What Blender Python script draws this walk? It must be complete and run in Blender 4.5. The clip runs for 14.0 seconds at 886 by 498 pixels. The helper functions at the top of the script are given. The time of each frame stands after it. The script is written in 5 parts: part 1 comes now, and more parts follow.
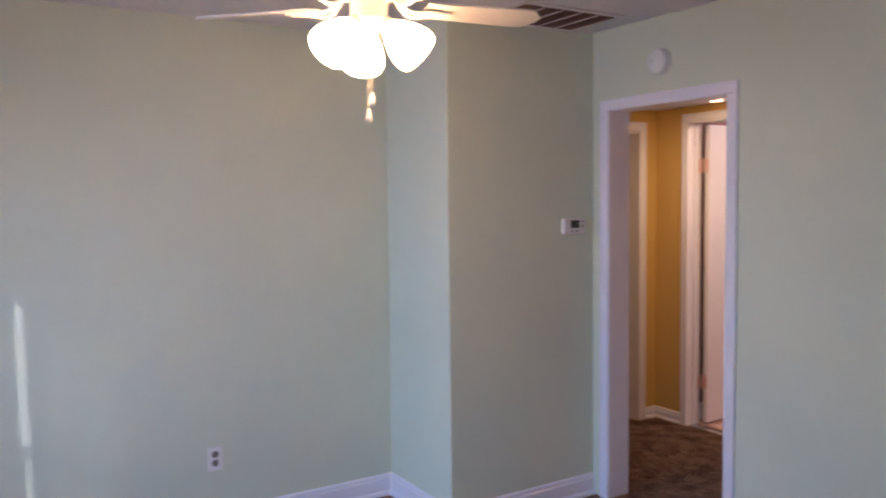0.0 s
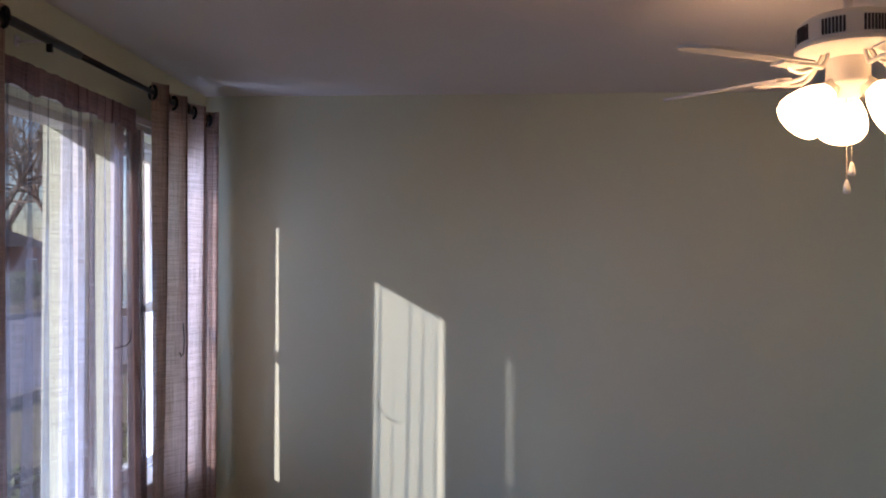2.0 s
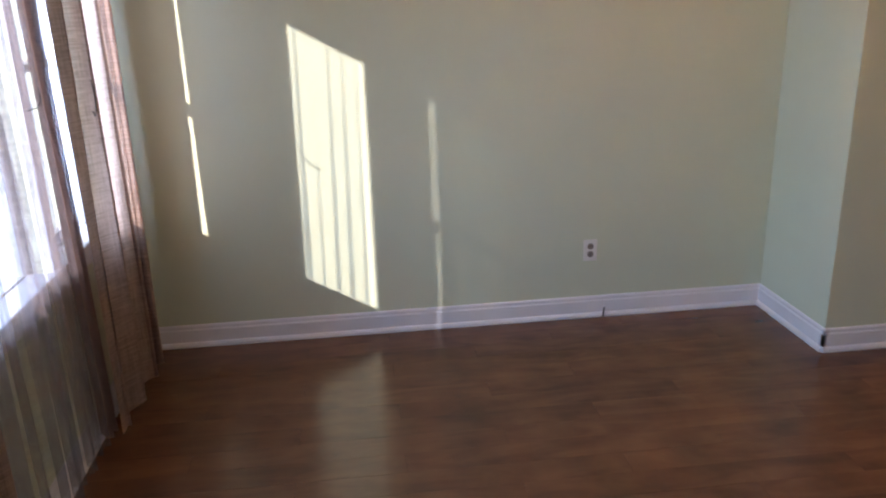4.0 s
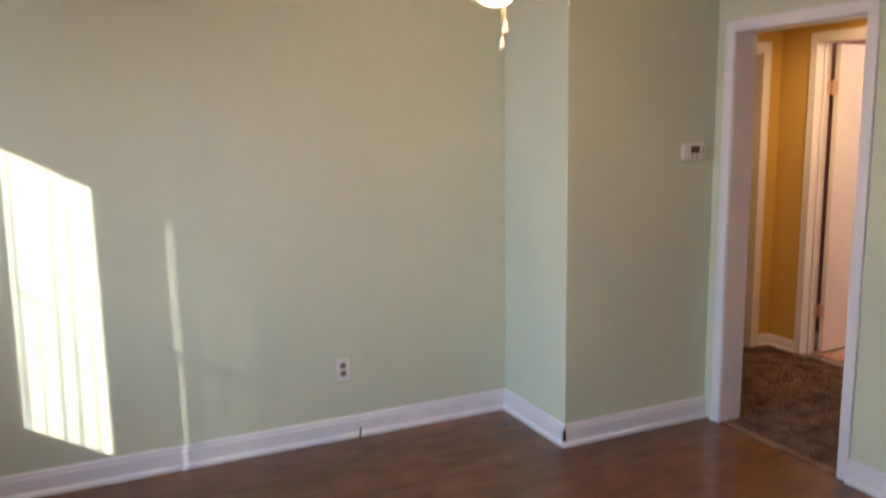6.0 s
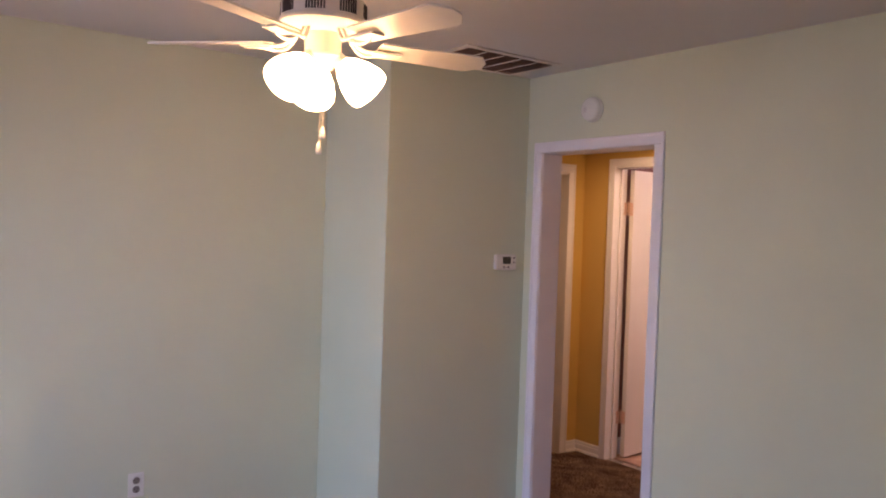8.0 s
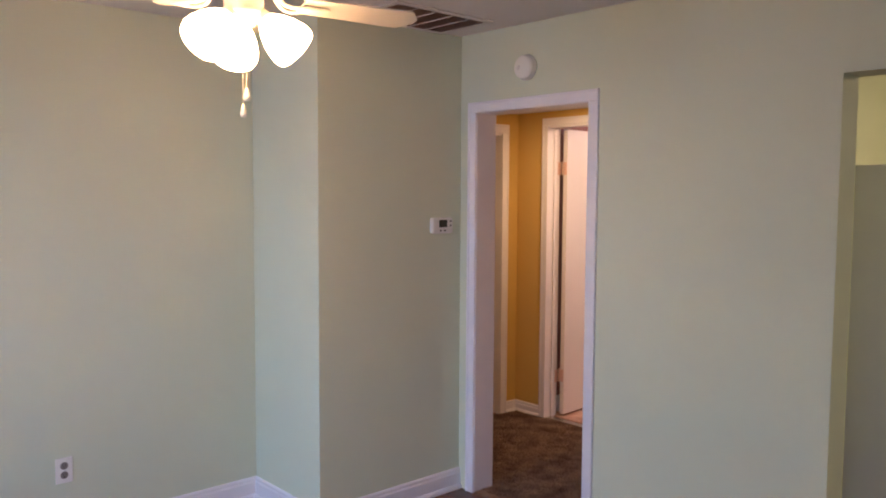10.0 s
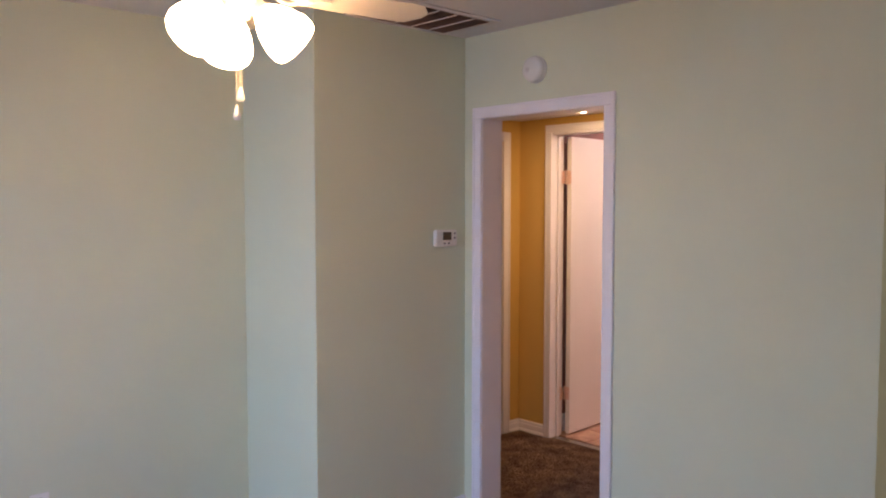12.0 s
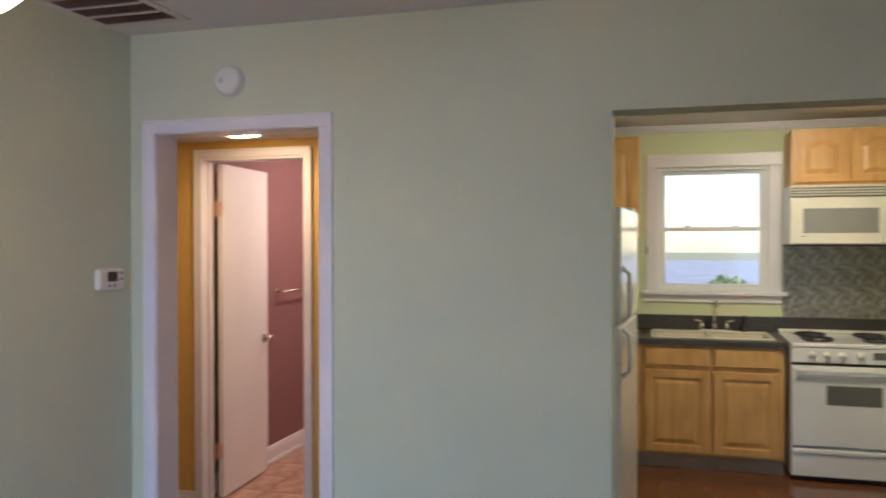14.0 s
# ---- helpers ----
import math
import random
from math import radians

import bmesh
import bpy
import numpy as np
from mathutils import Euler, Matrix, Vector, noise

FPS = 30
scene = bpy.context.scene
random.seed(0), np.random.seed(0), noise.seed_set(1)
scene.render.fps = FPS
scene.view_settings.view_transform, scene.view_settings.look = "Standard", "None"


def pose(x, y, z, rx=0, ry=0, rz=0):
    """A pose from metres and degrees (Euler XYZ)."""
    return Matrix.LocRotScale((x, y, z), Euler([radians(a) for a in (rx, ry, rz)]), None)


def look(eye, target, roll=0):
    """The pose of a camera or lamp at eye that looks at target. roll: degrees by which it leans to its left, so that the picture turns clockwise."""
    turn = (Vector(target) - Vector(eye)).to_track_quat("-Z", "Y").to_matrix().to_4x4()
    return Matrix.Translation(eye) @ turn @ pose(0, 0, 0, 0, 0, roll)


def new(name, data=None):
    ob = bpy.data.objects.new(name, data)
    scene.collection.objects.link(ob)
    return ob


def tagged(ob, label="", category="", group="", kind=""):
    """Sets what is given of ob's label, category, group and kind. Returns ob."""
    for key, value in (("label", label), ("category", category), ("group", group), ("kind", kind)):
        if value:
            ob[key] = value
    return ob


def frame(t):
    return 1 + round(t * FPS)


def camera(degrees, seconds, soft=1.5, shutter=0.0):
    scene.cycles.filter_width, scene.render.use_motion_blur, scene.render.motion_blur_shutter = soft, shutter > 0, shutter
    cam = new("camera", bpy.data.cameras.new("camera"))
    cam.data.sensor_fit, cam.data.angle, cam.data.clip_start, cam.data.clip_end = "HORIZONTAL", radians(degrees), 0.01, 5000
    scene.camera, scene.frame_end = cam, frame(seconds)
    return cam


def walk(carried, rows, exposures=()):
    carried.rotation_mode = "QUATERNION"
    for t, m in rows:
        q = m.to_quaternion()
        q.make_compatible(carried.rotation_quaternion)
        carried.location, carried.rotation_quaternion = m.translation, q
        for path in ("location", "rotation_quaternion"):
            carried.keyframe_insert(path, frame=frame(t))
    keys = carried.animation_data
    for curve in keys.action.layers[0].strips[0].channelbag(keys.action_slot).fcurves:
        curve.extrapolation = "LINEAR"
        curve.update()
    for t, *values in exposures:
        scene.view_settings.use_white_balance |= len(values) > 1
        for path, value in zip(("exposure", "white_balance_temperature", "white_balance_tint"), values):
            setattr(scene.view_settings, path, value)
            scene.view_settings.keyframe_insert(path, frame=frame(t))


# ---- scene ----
cam = camera(58.7, 14.0, soft=1.9, shutter=0.3)
PATH = [
    (0, (-1.974, -3.732, 1.607), (-0.92, -2.037, 1.476), -0.7),
    (0.5, (-1.985, -3.754, 1.602), (-1.278, -1.887, 1.485), -0.3),
    (1, (-1.969, -3.742, 1.619), (-1.626, -1.775, 1.509), -0.4),
    (1.5, (-1.962, -3.768, 1.649), (-1.913, -1.769, 1.577), -0.6),
    (2, (-1.903, -3.79, 1.659), (-1.994, -1.792, 1.683), -0.0),
    (2.4, (-1.854, -3.803, 1.702), (-2.018, -1.809, 1.678), -0.5),
    (2.5, (-1.851, -3.799, 1.686), (-2.022, -1.807, 1.647), -0.1),
    (3, (-1.988, -3.823, 1.75), (-2.089, -1.87, 1.334), -0.5),
    (5.5, (-2.183, -3.67, 1.542), (-1.475, -1.929, 0.86), -0.5),
    (6, (-2.113, -3.77, 1.625), (-1.287, -1.976, 1.304), -0.9),
    (6.5, (-2.11, -3.787, 1.626), (-1.189, -2.02, 1.461), -0.5),
    (7, (-2.093, -3.757, 1.63), (-1.073, -2.039, 1.522), 0.4),
    (7.5, (-2.088, -3.753, 1.617), (-0.952, -2.108, 1.552), 1.7),
    (8, (-2.064, -3.766, 1.621), (-0.851, -2.177, 1.568), 1.9),
    (8.5, (-2.071, -3.778, 1.618), (-0.8, -2.235, 1.543), 1.6),
    (9, (-2.066, -3.785, 1.597), (-0.763, -2.271, 1.492), 1.2),
    (9.2, (-2.044, -3.774, 1.619), (-0.725, -2.276, 1.489), 1.3),
    (11.3, (-2.001, -3.614, 1.617), (-0.676, -2.124, 1.464), -0.9),
    (11.5, (-1.914, -3.611, 1.627), (-0.62, -2.092, 1.483), -0.4),
    (12, (-1.917, -3.461, 1.618), (-0.552, -2.003, 1.504), 0.0),
    (12.5, (-1.922, -3.244, 1.607), (-0.433, -1.912, 1.532), -1.2),
    (13, (-1.886, -3.078, 1.592), (-0.337, -1.814, 1.541), -1.9),
    (13.5, (-1.823, -2.956, 1.61), (-0.137, -1.882, 1.566), -0.3),
    (13.8, (-1.791, -2.795, 1.617), (0.066, -2.053, 1.576), -0.1),
    (14, (-1.884, -2.742, 1.595), (0.04, -2.197, 1.577), -0.1),
]
EXPOSURES = [(0.0, 1.16, 6200, 24), (1.0, 0.64, 6400, 26), (1.5, 0.12, 6550, 25), (2.0, -0.1, 6800, 26), (2.4, 0.2, 7200, 26), (3.0, 0.02, 7500, 24), (5.4, 2.08, 7500, 12), (6.0, 1.26, 7950, 14), (6.5, 1.04, 7800, 24), (8.0, 1.04, 7300, 30), (9.0, 1.26, 7150, 24), (13.0, 1.22, 6800, 20), (14.0, 1.12, 6300, 12)]
walk(cam, [(t, look(e, g, r)) for t, e, g, r in PATH], EXPOSURES)

# ------------------------------------------------------------ world and sun
SUN_DIR = Vector((0.78, 1.0, -0.437)).normalized()
world = bpy.data.worlds.new("world")
scene.world = world
world.use_nodes = True
wn = world.node_tree.nodes
sky = wn.new("ShaderNodeTexSky")
sky.sky_type = "NISHITA"
sky.sun_disc = False
sky.dust_density, sky.ozone_density = 0.4, 2.5
sky.sun_elevation = math.asin(-SUN_DIR.z)
sky.sun_rotation = math.atan2(-SUN_DIR.x, -SUN_DIR.y)
world.node_tree.links.new(sky.outputs[0], wn["Background"].inputs[0])
wn["Background"].inputs[1].default_value = 0.15
sun_data = bpy.data.lights.new("sun", "SUN")
sun_data.energy, sun_data.angle, sun_data.color = 4.8, radians(0.6), (1.0, 0.99, 0.985)
sun = new("sun", sun_data)
sun.matrix_world = look((0, 0, 30), Vector((0, 0, 30)) + SUN_DIR)


def sky_lamp(name, at, to, width, height, watts, color=(0.40, 0.62, 1.0), spread=150):
    """The sky's light through one window opening."""
    d = bpy.data.lights.new(name, "AREA")
    d.spread = radians(spread)
    d.shape, d.size, d.size_y, d.energy, d.color = "RECTANGLE", width, height, watts, color
    ob = new(name, d)
    ob.matrix_world = look(at, to)
    return ob


sky_lamp("sky_side_window", (-3.30, -2.33, 1.48), (-2.3, -2.33, 0.90), 0.62, 1.2, 5)
sky_lamp("sky_side_window", (-3.29, -0.43, 1.45), (-2.9, -0.10, 1.40), 0.22, 1.3, 8, spread=180)
# added cool fill from an unseen opening behind the camera
sky_lamp("sky_west_window", (-3.26, -4.25, 1.47), (-2.3, -3.30, 0.90), 1.15, 1.2, 4, spread=110)
sky_lamp("sky_picture_window", (-3.32, -1.42, 1.44), (-2.32, -1.17, 1.06), 0.72, 1.3, 8, color=(0.34, 0.60, 1.0), spread=90)
# added fill from the unseen opening in the south wall
sky_lamp("sky_south_window", (-1.7, -5.42, 1.5), (-1.7, -4.4, 1.1), 1.6, 1.2, 2)

# the last strength feeds an unseen light added to brighten the kitchen
FAN_GLOW, HALL_GLOW, BATH_GLOW, KITCHEN_FILL = 15.0, 34.0, 76.0, 54.0


# ------------------------------------------------------------ materials
def material(name, color, rough=0.6, metal=0.0, var=0.06, scale=6.0, bump=0.05, bump_scale=120.0, spec=0.5, coat=0.0, tint=None):
    """A surface with variation at two scales: broad unevenness in the colour, fine relief."""
    m = bpy.data.materials.new(name)
    m.use_nodes = True
    n, l = m.node_tree.nodes, m.node_tree.links
    b = n["Principled BSDF"]
    tc = n.new("ShaderNodeTexCoord")
    big = n.new("ShaderNodeTexNoise")
    big.inputs["Scale"].default_value, big.inputs["Detail"].default_value = scale, 5
    l.new(tc.outputs["Object"], big.inputs["Vector"])
    ramp = n.new("ShaderNodeMix")
    ramp.data_type = "RGBA"
    dark = [c * (1 - var) for c in color] if tint is None else tint
    light = [min(1, c * (1 + var)) for c in color]
    ramp.inputs[6].default_value, ramp.inputs[7].default_value = (*dark, 1), (*light, 1)
    st = n.new("ShaderNodeMapRange")
    st.inputs[1].default_value, st.inputs[2].default_value = 0.3, 0.7
    l.new(big.outputs["Fac"], st.inputs[0])
    l.new(st.outputs[0], ramp.inputs[0])
    l.new(ramp.outputs[2], b.inputs["Base Color"])
    b.inputs["Metallic"].default_value = metal
    b.inputs["Specular IOR Level"].default_value = spec
    b.inputs["Coat Weight"].default_value = coat
    rr = n.new("ShaderNodeMapRange")
    rr.inputs[3].default_value, rr.inputs[4].default_value = max(0.02, rough - 0.07), min(1, rough + 0.07)
    l.new(big.outputs["Fac"], rr.inputs[0])
    l.new(rr.outputs[0], b.inputs["Roughness"])
    if bump:
        fine = n.new("ShaderNodeTexNoise")
        fine.inputs["Scale"].default_value, fine.inputs["Detail"].default_value = bump_scale, 3
        l.new(tc.outputs["Object"], fine.inputs["Vector"])
        bp = n.new("ShaderNodeBump")
        bp.inputs["Strength"].default_value, bp.inputs["Distance"].default_value = bump, 0.01
        l.new(fine.outputs["Fac"], bp.inputs["Height"])
        l.new(bp.outputs[0], b.inputs["Normal"])
    return m


def glow(name, color, strength, base=(0.9, 0.88, 0.82)):
    m = bpy.data.materials.new(name)
    m.use_nodes = True
    b = m.node_tree.nodes["Principled BSDF"]
    b.inputs["Base Color"].default_value = (*base, 1)
    b.inputs["Emission Color"].default_value = (*color, 1)
    b.inputs["Emission Strength"].default_value = strength
    b.inputs["Roughness"].default_value = 0.3
    return m


def wood(name, light, dark, along="Z", rough=0.4, stretch=14.0, per_object=0.0, spec=0.5):
    m = bpy.data.materials.new(name)
    m.use_nodes = True
    n, l = m.node_tree.nodes, m.node_tree.links
    b = n["Principled BSDF"]
    tc = n.new("ShaderNodeTexCoord")
    mp = n.new("ShaderNodeMapping")
    s = {"X": (1, stretch, stretch), "Y": (stretch, 1, stretch), "Z": (stretch, stretch, 1)}[along]
    mp.inputs["Scale"].default_value = s
    info = n.new("ShaderNodeObjectInfo")
    off = n.new("ShaderNodeMath")
    off.operation = "MULTIPLY"
    off.inputs[1].default_value = 40.0
    l.new(info.outputs["Random"], off.inputs[0])
    l.new(tc.outputs["Object"], mp.inputs["Vector"])
    if per_object:
        l.new(off.outputs[0], mp.inputs["Location"])
    g = n.new("ShaderNodeTexNoise")
    g.inputs["Scale"].default_value, g.inputs["Detail"].default_value, g.inputs["Distortion"].default_value = 2.2, 8, 1.2
    l.new(mp.outputs[0], g.inputs["Vector"])
    blot = n.new("ShaderNodeTexNoise")
    blot.inputs["Scale"].default_value, blot.inputs["Detail"].default_value = 5.0, 4
    l.new(tc.outputs["Object"], blot.inputs["Vector"])
    mixf = n.new("ShaderNodeMath")
    mixf.operation = "MULTIPLY_ADD"
    mixf.inputs[1].default_value = 0.45
    l.new(blot.outputs["Fac"], mixf.inputs[0])
    sc = n.new("ShaderNodeMath")
    sc.operation = "MULTIPLY"
    sc.inputs[1].default_value = 0.55
    l.new(g.outputs["Fac"], sc.inputs[0])
    l.new(sc.outputs[0], mixf.inputs[2])
    ra = n.new("ShaderNodeMapRange")
    ra.inputs[1].default_value, ra.inputs[2].default_value = 0.36, 0.64
    l.new(mixf.outputs[0], ra.inputs[0])
    mx = n.new("ShaderNodeMix")
    mx.data_type = "RGBA"
    mx.inputs[6].default_value, mx.inputs[7].default_value = (*dark, 1), (*light, 1)
    l.new(ra.outputs[0], mx.inputs[0])
    if per_object:
        hs = n.new("ShaderNodeHueSaturation")
        mr = n.new("ShaderNodeMapRange")
        mr.inputs[3].default_value, mr.inputs[4].default_value = 1 - per_object, 1 + per_object
        l.new(info.outputs["Random"], mr.inputs[0])
        l.new(mr.outputs[0], hs.inputs["Value"])
        l.new(mx.outputs[2], hs.inputs["Color"])
        l.new(hs.outputs[0], b.inputs["Base Color"])
    else:
        l.new(mx.outputs[2], b.inputs["Base Color"])
    b.inputs["Roughness"].default_value = rough
    b.inputs["Specular IOR Level"].default_value = spec
    bp = n.new("ShaderNodeBump")
    bp.inputs["Strength"].default_value, bp.inputs["Distance"].default_value = 0.06, 0.004
    l.new(g.outputs["Fac"], bp.inputs["Height"])
    l.new(bp.outputs[0], b.inputs["Normal"])
    return m


def cloth(name, color, open_weave, thread=420.0, slub=0.5):
    """Woven curtain cloth: light passes between the threads and glows through them."""
    m = bpy.data.materials.new(name)
    m.use_nodes = True
    n, l = m.node_tree.nodes, m.node_tree.links
    n.remove(n["Principled BSDF"])
    out = n["Material Output"]
    tc = n.new("ShaderNodeTexCoord")
    facs = []
    for sc in ((3, 3, 95), (3, 110, 2.0)):
        mp = n.new("ShaderNodeMapping")
        mp.inputs["Scale"].default_value = sc
        t = n.new("ShaderNodeTexNoise")
        t.inputs["Scale"].default_value, t.inputs["Detail"].default_value = 3.0, 3
        l.new(tc.outputs["Object"], mp.inputs["Vector"])
        l.new(mp.outputs[0], t.inputs["Vector"])
        facs.append(t)
    mx = n.new("ShaderNodeMath")
    mx.operation = "ADD"
    l.new(facs[0].outputs["Fac"], mx.inputs[0])
    l.new(facs[1].outputs["Fac"], mx.inputs[1])
    mr = n.new("ShaderNodeMapRange")
    mr.inputs[1].default_value, mr.inputs[2].default_value = 0.75, 1.25
    mr.inputs[3].default_value, mr.inputs[4].default_value = open_weave * (1 + slub), open_weave * (1 - slub)
    l.new(mx.outputs[0], mr.inputs[0])
    d, tl, tr = n.new("ShaderNodeBsdfDiffuse"), n.new("ShaderNodeBsdfTranslucent"), n.new("ShaderNodeBsdfTransparent")
    d.inputs[0].default_value = tl.inputs[0].default_value = (*color, 1)
    tr.inputs[0].default_value = (0.86, 0.92, 1.0, 1)
    cm, cr = n.new("ShaderNodeMix"), n.new("ShaderNodeMapRange")
    cm.data_type = "RGBA"
    cm.inputs[6].default_value, cm.inputs[7].default_value = (*[c * 1.2 for c in color], 1), (*[c * 0.55 for c in color], 1)
    cr.inputs[1].default_value, cr.inputs[2].default_value = 0.85, 1.3
    l.new(mx.outputs[0], cr.inputs[0])
    l.new(cr.outputs[0], cm.inputs[0])
    l.new(cm.outputs[2], d.inputs[0])
    l.new(cm.outputs[2], tl.inputs[0])
    m1, m2 = n.new("ShaderNodeMixShader"), n.new("ShaderNodeMixShader")
    m1.inputs[0].default_value = 0.65
    l.new(d.outputs[0], m1.inputs[1])
    l.new(tl.outputs[0], m1.inputs[2])
    l.new(mr.outputs[0], m2.inputs[0])
    l.new(m1.outputs[0], m2.inputs[1])
    l.new(tr.outputs[0], m2.inputs[2])
    l.new(m2.outputs[0], out.inputs[0])
    return m


def glass_material(name):
    m = bpy.data.materials.new(name)
    m.use_nodes = True
    n, l = m.node_tree.nodes, m.node_tree.links
    n.remove(n["Principled BSDF"])
    g, t, mx, fr, pw = n.new("ShaderNodeBsdfGlossy"), n.new("ShaderNodeBsdfTransparent"), n.new("ShaderNodeMixShader"), n.new("ShaderNodeLayerWeight"), n.new("ShaderNodeMath")
    g.inputs["Roughness"].default_value = 0.02
    fr.inputs["Blend"].default_value = 0.5
    pw.operation = "POWER"
    pw.inputs[1].default_value = 4.0
    l.new(fr.outputs["Facing"], pw.inputs[0])
    mr = n.new("ShaderNodeMapRange")
    mr.inputs[3].default_value, mr.inputs[4].default_value = 0.04, 0.7
    l.new(pw.outputs[0], mr.inputs[0])
    l.new(mr.outputs[0], mx.inputs[0])
    l.new(t.outputs[0], mx.inputs[1])
    l.new(g.outputs[0], mx.inputs[2])
    l.new(mx.outputs[0], n["Material Output"].inputs[0])
    return m


M_GREEN = material("pale green wall paint", (0.615, 0.652, 0.508), 0.75, var=0.03, scale=1.5, bump=0.10, bump_scale=260, spec=0.25)
M_KGREEN = material("kitchen green wall paint", (0.66, 0.71, 0.48), 0.7, var=0.04, scale=1.5, bump=0.08, bump_scale=260, spec=0.3)
M_YELLOW = material("mustard yellow wall paint", (0.62, 0.41, 0.13), 0.7, var=0.05, scale=1.5, bump=0.08, bump_scale=260, spec=0.3)
M_MAUVE = material("mauve wall paint", (0.27, 0.135, 0.135), 0.7, var=0.05, scale=2, bump=0.08, bump_scale=260, spec=0.3)
M_CEIL = material("matt white ceiling paint", (0.72, 0.70, 0.70), 0.9, var=0.03, scale=1.2, bump=0.15, bump_scale=200, spec=0.1)
M_TRIM = material("white gloss trim paint", (0.78, 0.76, 0.80), 0.35, var=0.03, scale=5, bump=0.03, bump_scale=60)
M_DOOR = material("white satin door paint", (0.78, 0.75, 0.74), 0.42, var=0.03, scale=3, bump=0.04, bump_scale=90)
# white door turned from the light; its shade is put into this darker colour
M_DOORSHADE = material("shaded glossy white door paint", (0.44, 0.44, 0.38), 0.14, var=0.03, scale=3, bump=0.02, bump_scale=90)
M_RECEPT = material("grey worn receptacle face", (0.24, 0.20, 0.18), 0.5, var=0.1, bump=0.0)
M_VINYL = material("white vinyl", (0.8, 0.81, 0.83), 0.35, var=0.02, scale=5, bump=0.0)
M_PLASTIC = material("white plastic", (0.76, 0.74, 0.70), 0.4, var=0.02, scale=8, bump=0.0)
M_ENAMEL = material("white enamel", (0.78, 0.78, 0.76), 0.2, var=0.02, scale=3, bump=0.0, coat=0.3)
M_BISQUE = material("cream enamel", (0.72, 0.70, 0.60), 0.3, var=0.02, scale=3, bump=0.0)
M_FRIDGE = material("white textured fridge enamel", (0.80, 0.79, 0.75), 0.09, var=0.02, scale=3, bump=0.03, bump_scale=300)
M_DARK = material("near black plastic", (0.02, 0.02, 0.022), 0.4, var=0.2, scale=10, bump=0.0)
M_LCD = material("dark grey display", (0.05, 0.055, 0.045), 0.2, var=0.05, bump=0.0)
# near-black; holds the shade of slots and gaps, also colours kicks and underside
M_SLOT = material("dark slots", (0.03, 0.02, 0.02), 0.8, var=0.1, bump=0.0)
M_GREYGLASS = material("grey oven glass", (0.14, 0.14, 0.13), 0.12, var=0.03, bump=0.0)
M_MWGLASS = material("pale grey microwave screen", (0.26, 0.26, 0.24), 0.2, var=0.05, bump=0.0)
M_ROD = material("black curtain rod", (0.015, 0.015, 0.017), 0.35, metal=0.6, var=0.2, scale=20, bump=0.02)
M_CHROME = material("brushed nickel", (0.62, 0.60, 0.57), 0.22, metal=1.0, var=0.05, scale=20, bump=0.0)
M_BRONZE = material("dark bronze metal", (0.10, 0.07, 0.05), 0.35, metal=0.9, var=0.1, scale=20, bump=0.0)
M_HINGE = material("worn painted copper hinge", (0.62, 0.38, 0.30), 0.4, metal=0.3, var=0.25, scale=60, bump=0.2, bump_scale=200, tint=(0.7, 0.55, 0.5))
M_FAN = material("cream fan enamel", (0.70, 0.67, 0.61), 0.35, var=0.02, scale=6, bump=0.0)
M_BLADE = material("cream fan blade", (0.74, 0.70, 0.63), 0.45, var=0.04, scale=8, bump=0.04, bump_scale=60)
M_CHAIN = material("pale brass bead chain", (0.75, 0.68, 0.55), 0.3, metal=0.7, var=0.05, bump=0.0)
M_GRILLE = material("brown painted grille", (0.34, 0.20, 0.155), 0.6, var=0.15, scale=20, bump=0.05)
M_GRILLE_FRAME = material("white painted grille frame", (0.66, 0.62, 0.60), 0.5, var=0.05, scale=20, bump=0.05)
M_SUBFLOOR = material("dark floor joints", (0.03, 0.016, 0.012), 0.8, var=0.2, bump=0.0)
M_PLANK = wood("red-brown laminate", (0.175, 0.070, 0.032), (0.100, 0.039, 0.020), "X", 0.23, 4.0, 0.08, 0.5)
M_OAK = wood("honey oak", (0.68, 0.41, 0.15), (0.54, 0.29, 0.09), "Z", 0.38, 10.0)
M_TOE = material("brown toe kick", (0.32, 0.25, 0.20), 0.6, var=0.1, bump=0.02)
M_COUNTER = material("dark grey laminate counter", (0.050, 0.043, 0.036), 0.35, var=0.3, scale=60, bump=0.02)
M_SINK = material("almond enamel sink", (0.68, 0.66, 0.54), 0.25, var=0.02, bump=0.0)
M_TIN = material("pressed tin", (0.33, 0.30, 0.25), 0.36, metal=0.85, var=0.5, scale=30, bump=0.3, bump_scale=60)
M_BATHTILE = material("mottled rust and beige floor tile", (0.50, 0.33, 0.27), 0.4, var=0.1, scale=11, bump=0.05, tint=(0.26, 0.13, 0.095))
M_GROUT = material("brown grout", (0.20, 0.13, 0.10), 0.9, var=0.1, bump=0.1)
M_CARPET = material("brown carpet", (0.27, 0.18, 0.13), 0.95, var=0.25, scale=9, bump=0.6, bump_scale=350, spec=0.1, tint=(0.14, 0.085, 0.062))
M_SHEER = cloth("brown voile", (0.50, 0.37, 0.35), 0.72, slub=0.2)
M_GATHERED = cloth("gathered brown voile", (0.46, 0.32, 0.29), 0.34, slub=0.4)
M_SHEERHEM = cloth("doubled brown voile", (0.28, 0.16, 0.17), 0.2, slub=0.4)
M_PANEL = cloth("taupe slub weave", (0.46, 0.33, 0.28), 0.022, slub=0.7)
M_GLASS = glass_material("window glass")
M_GRASS = material("winter lawn", (0.22, 0.22, 0.11), 0.95, var=0.3, scale=1.2, bump=0.6, bump_scale=40, tint=(0.36, 0.31, 0.22))
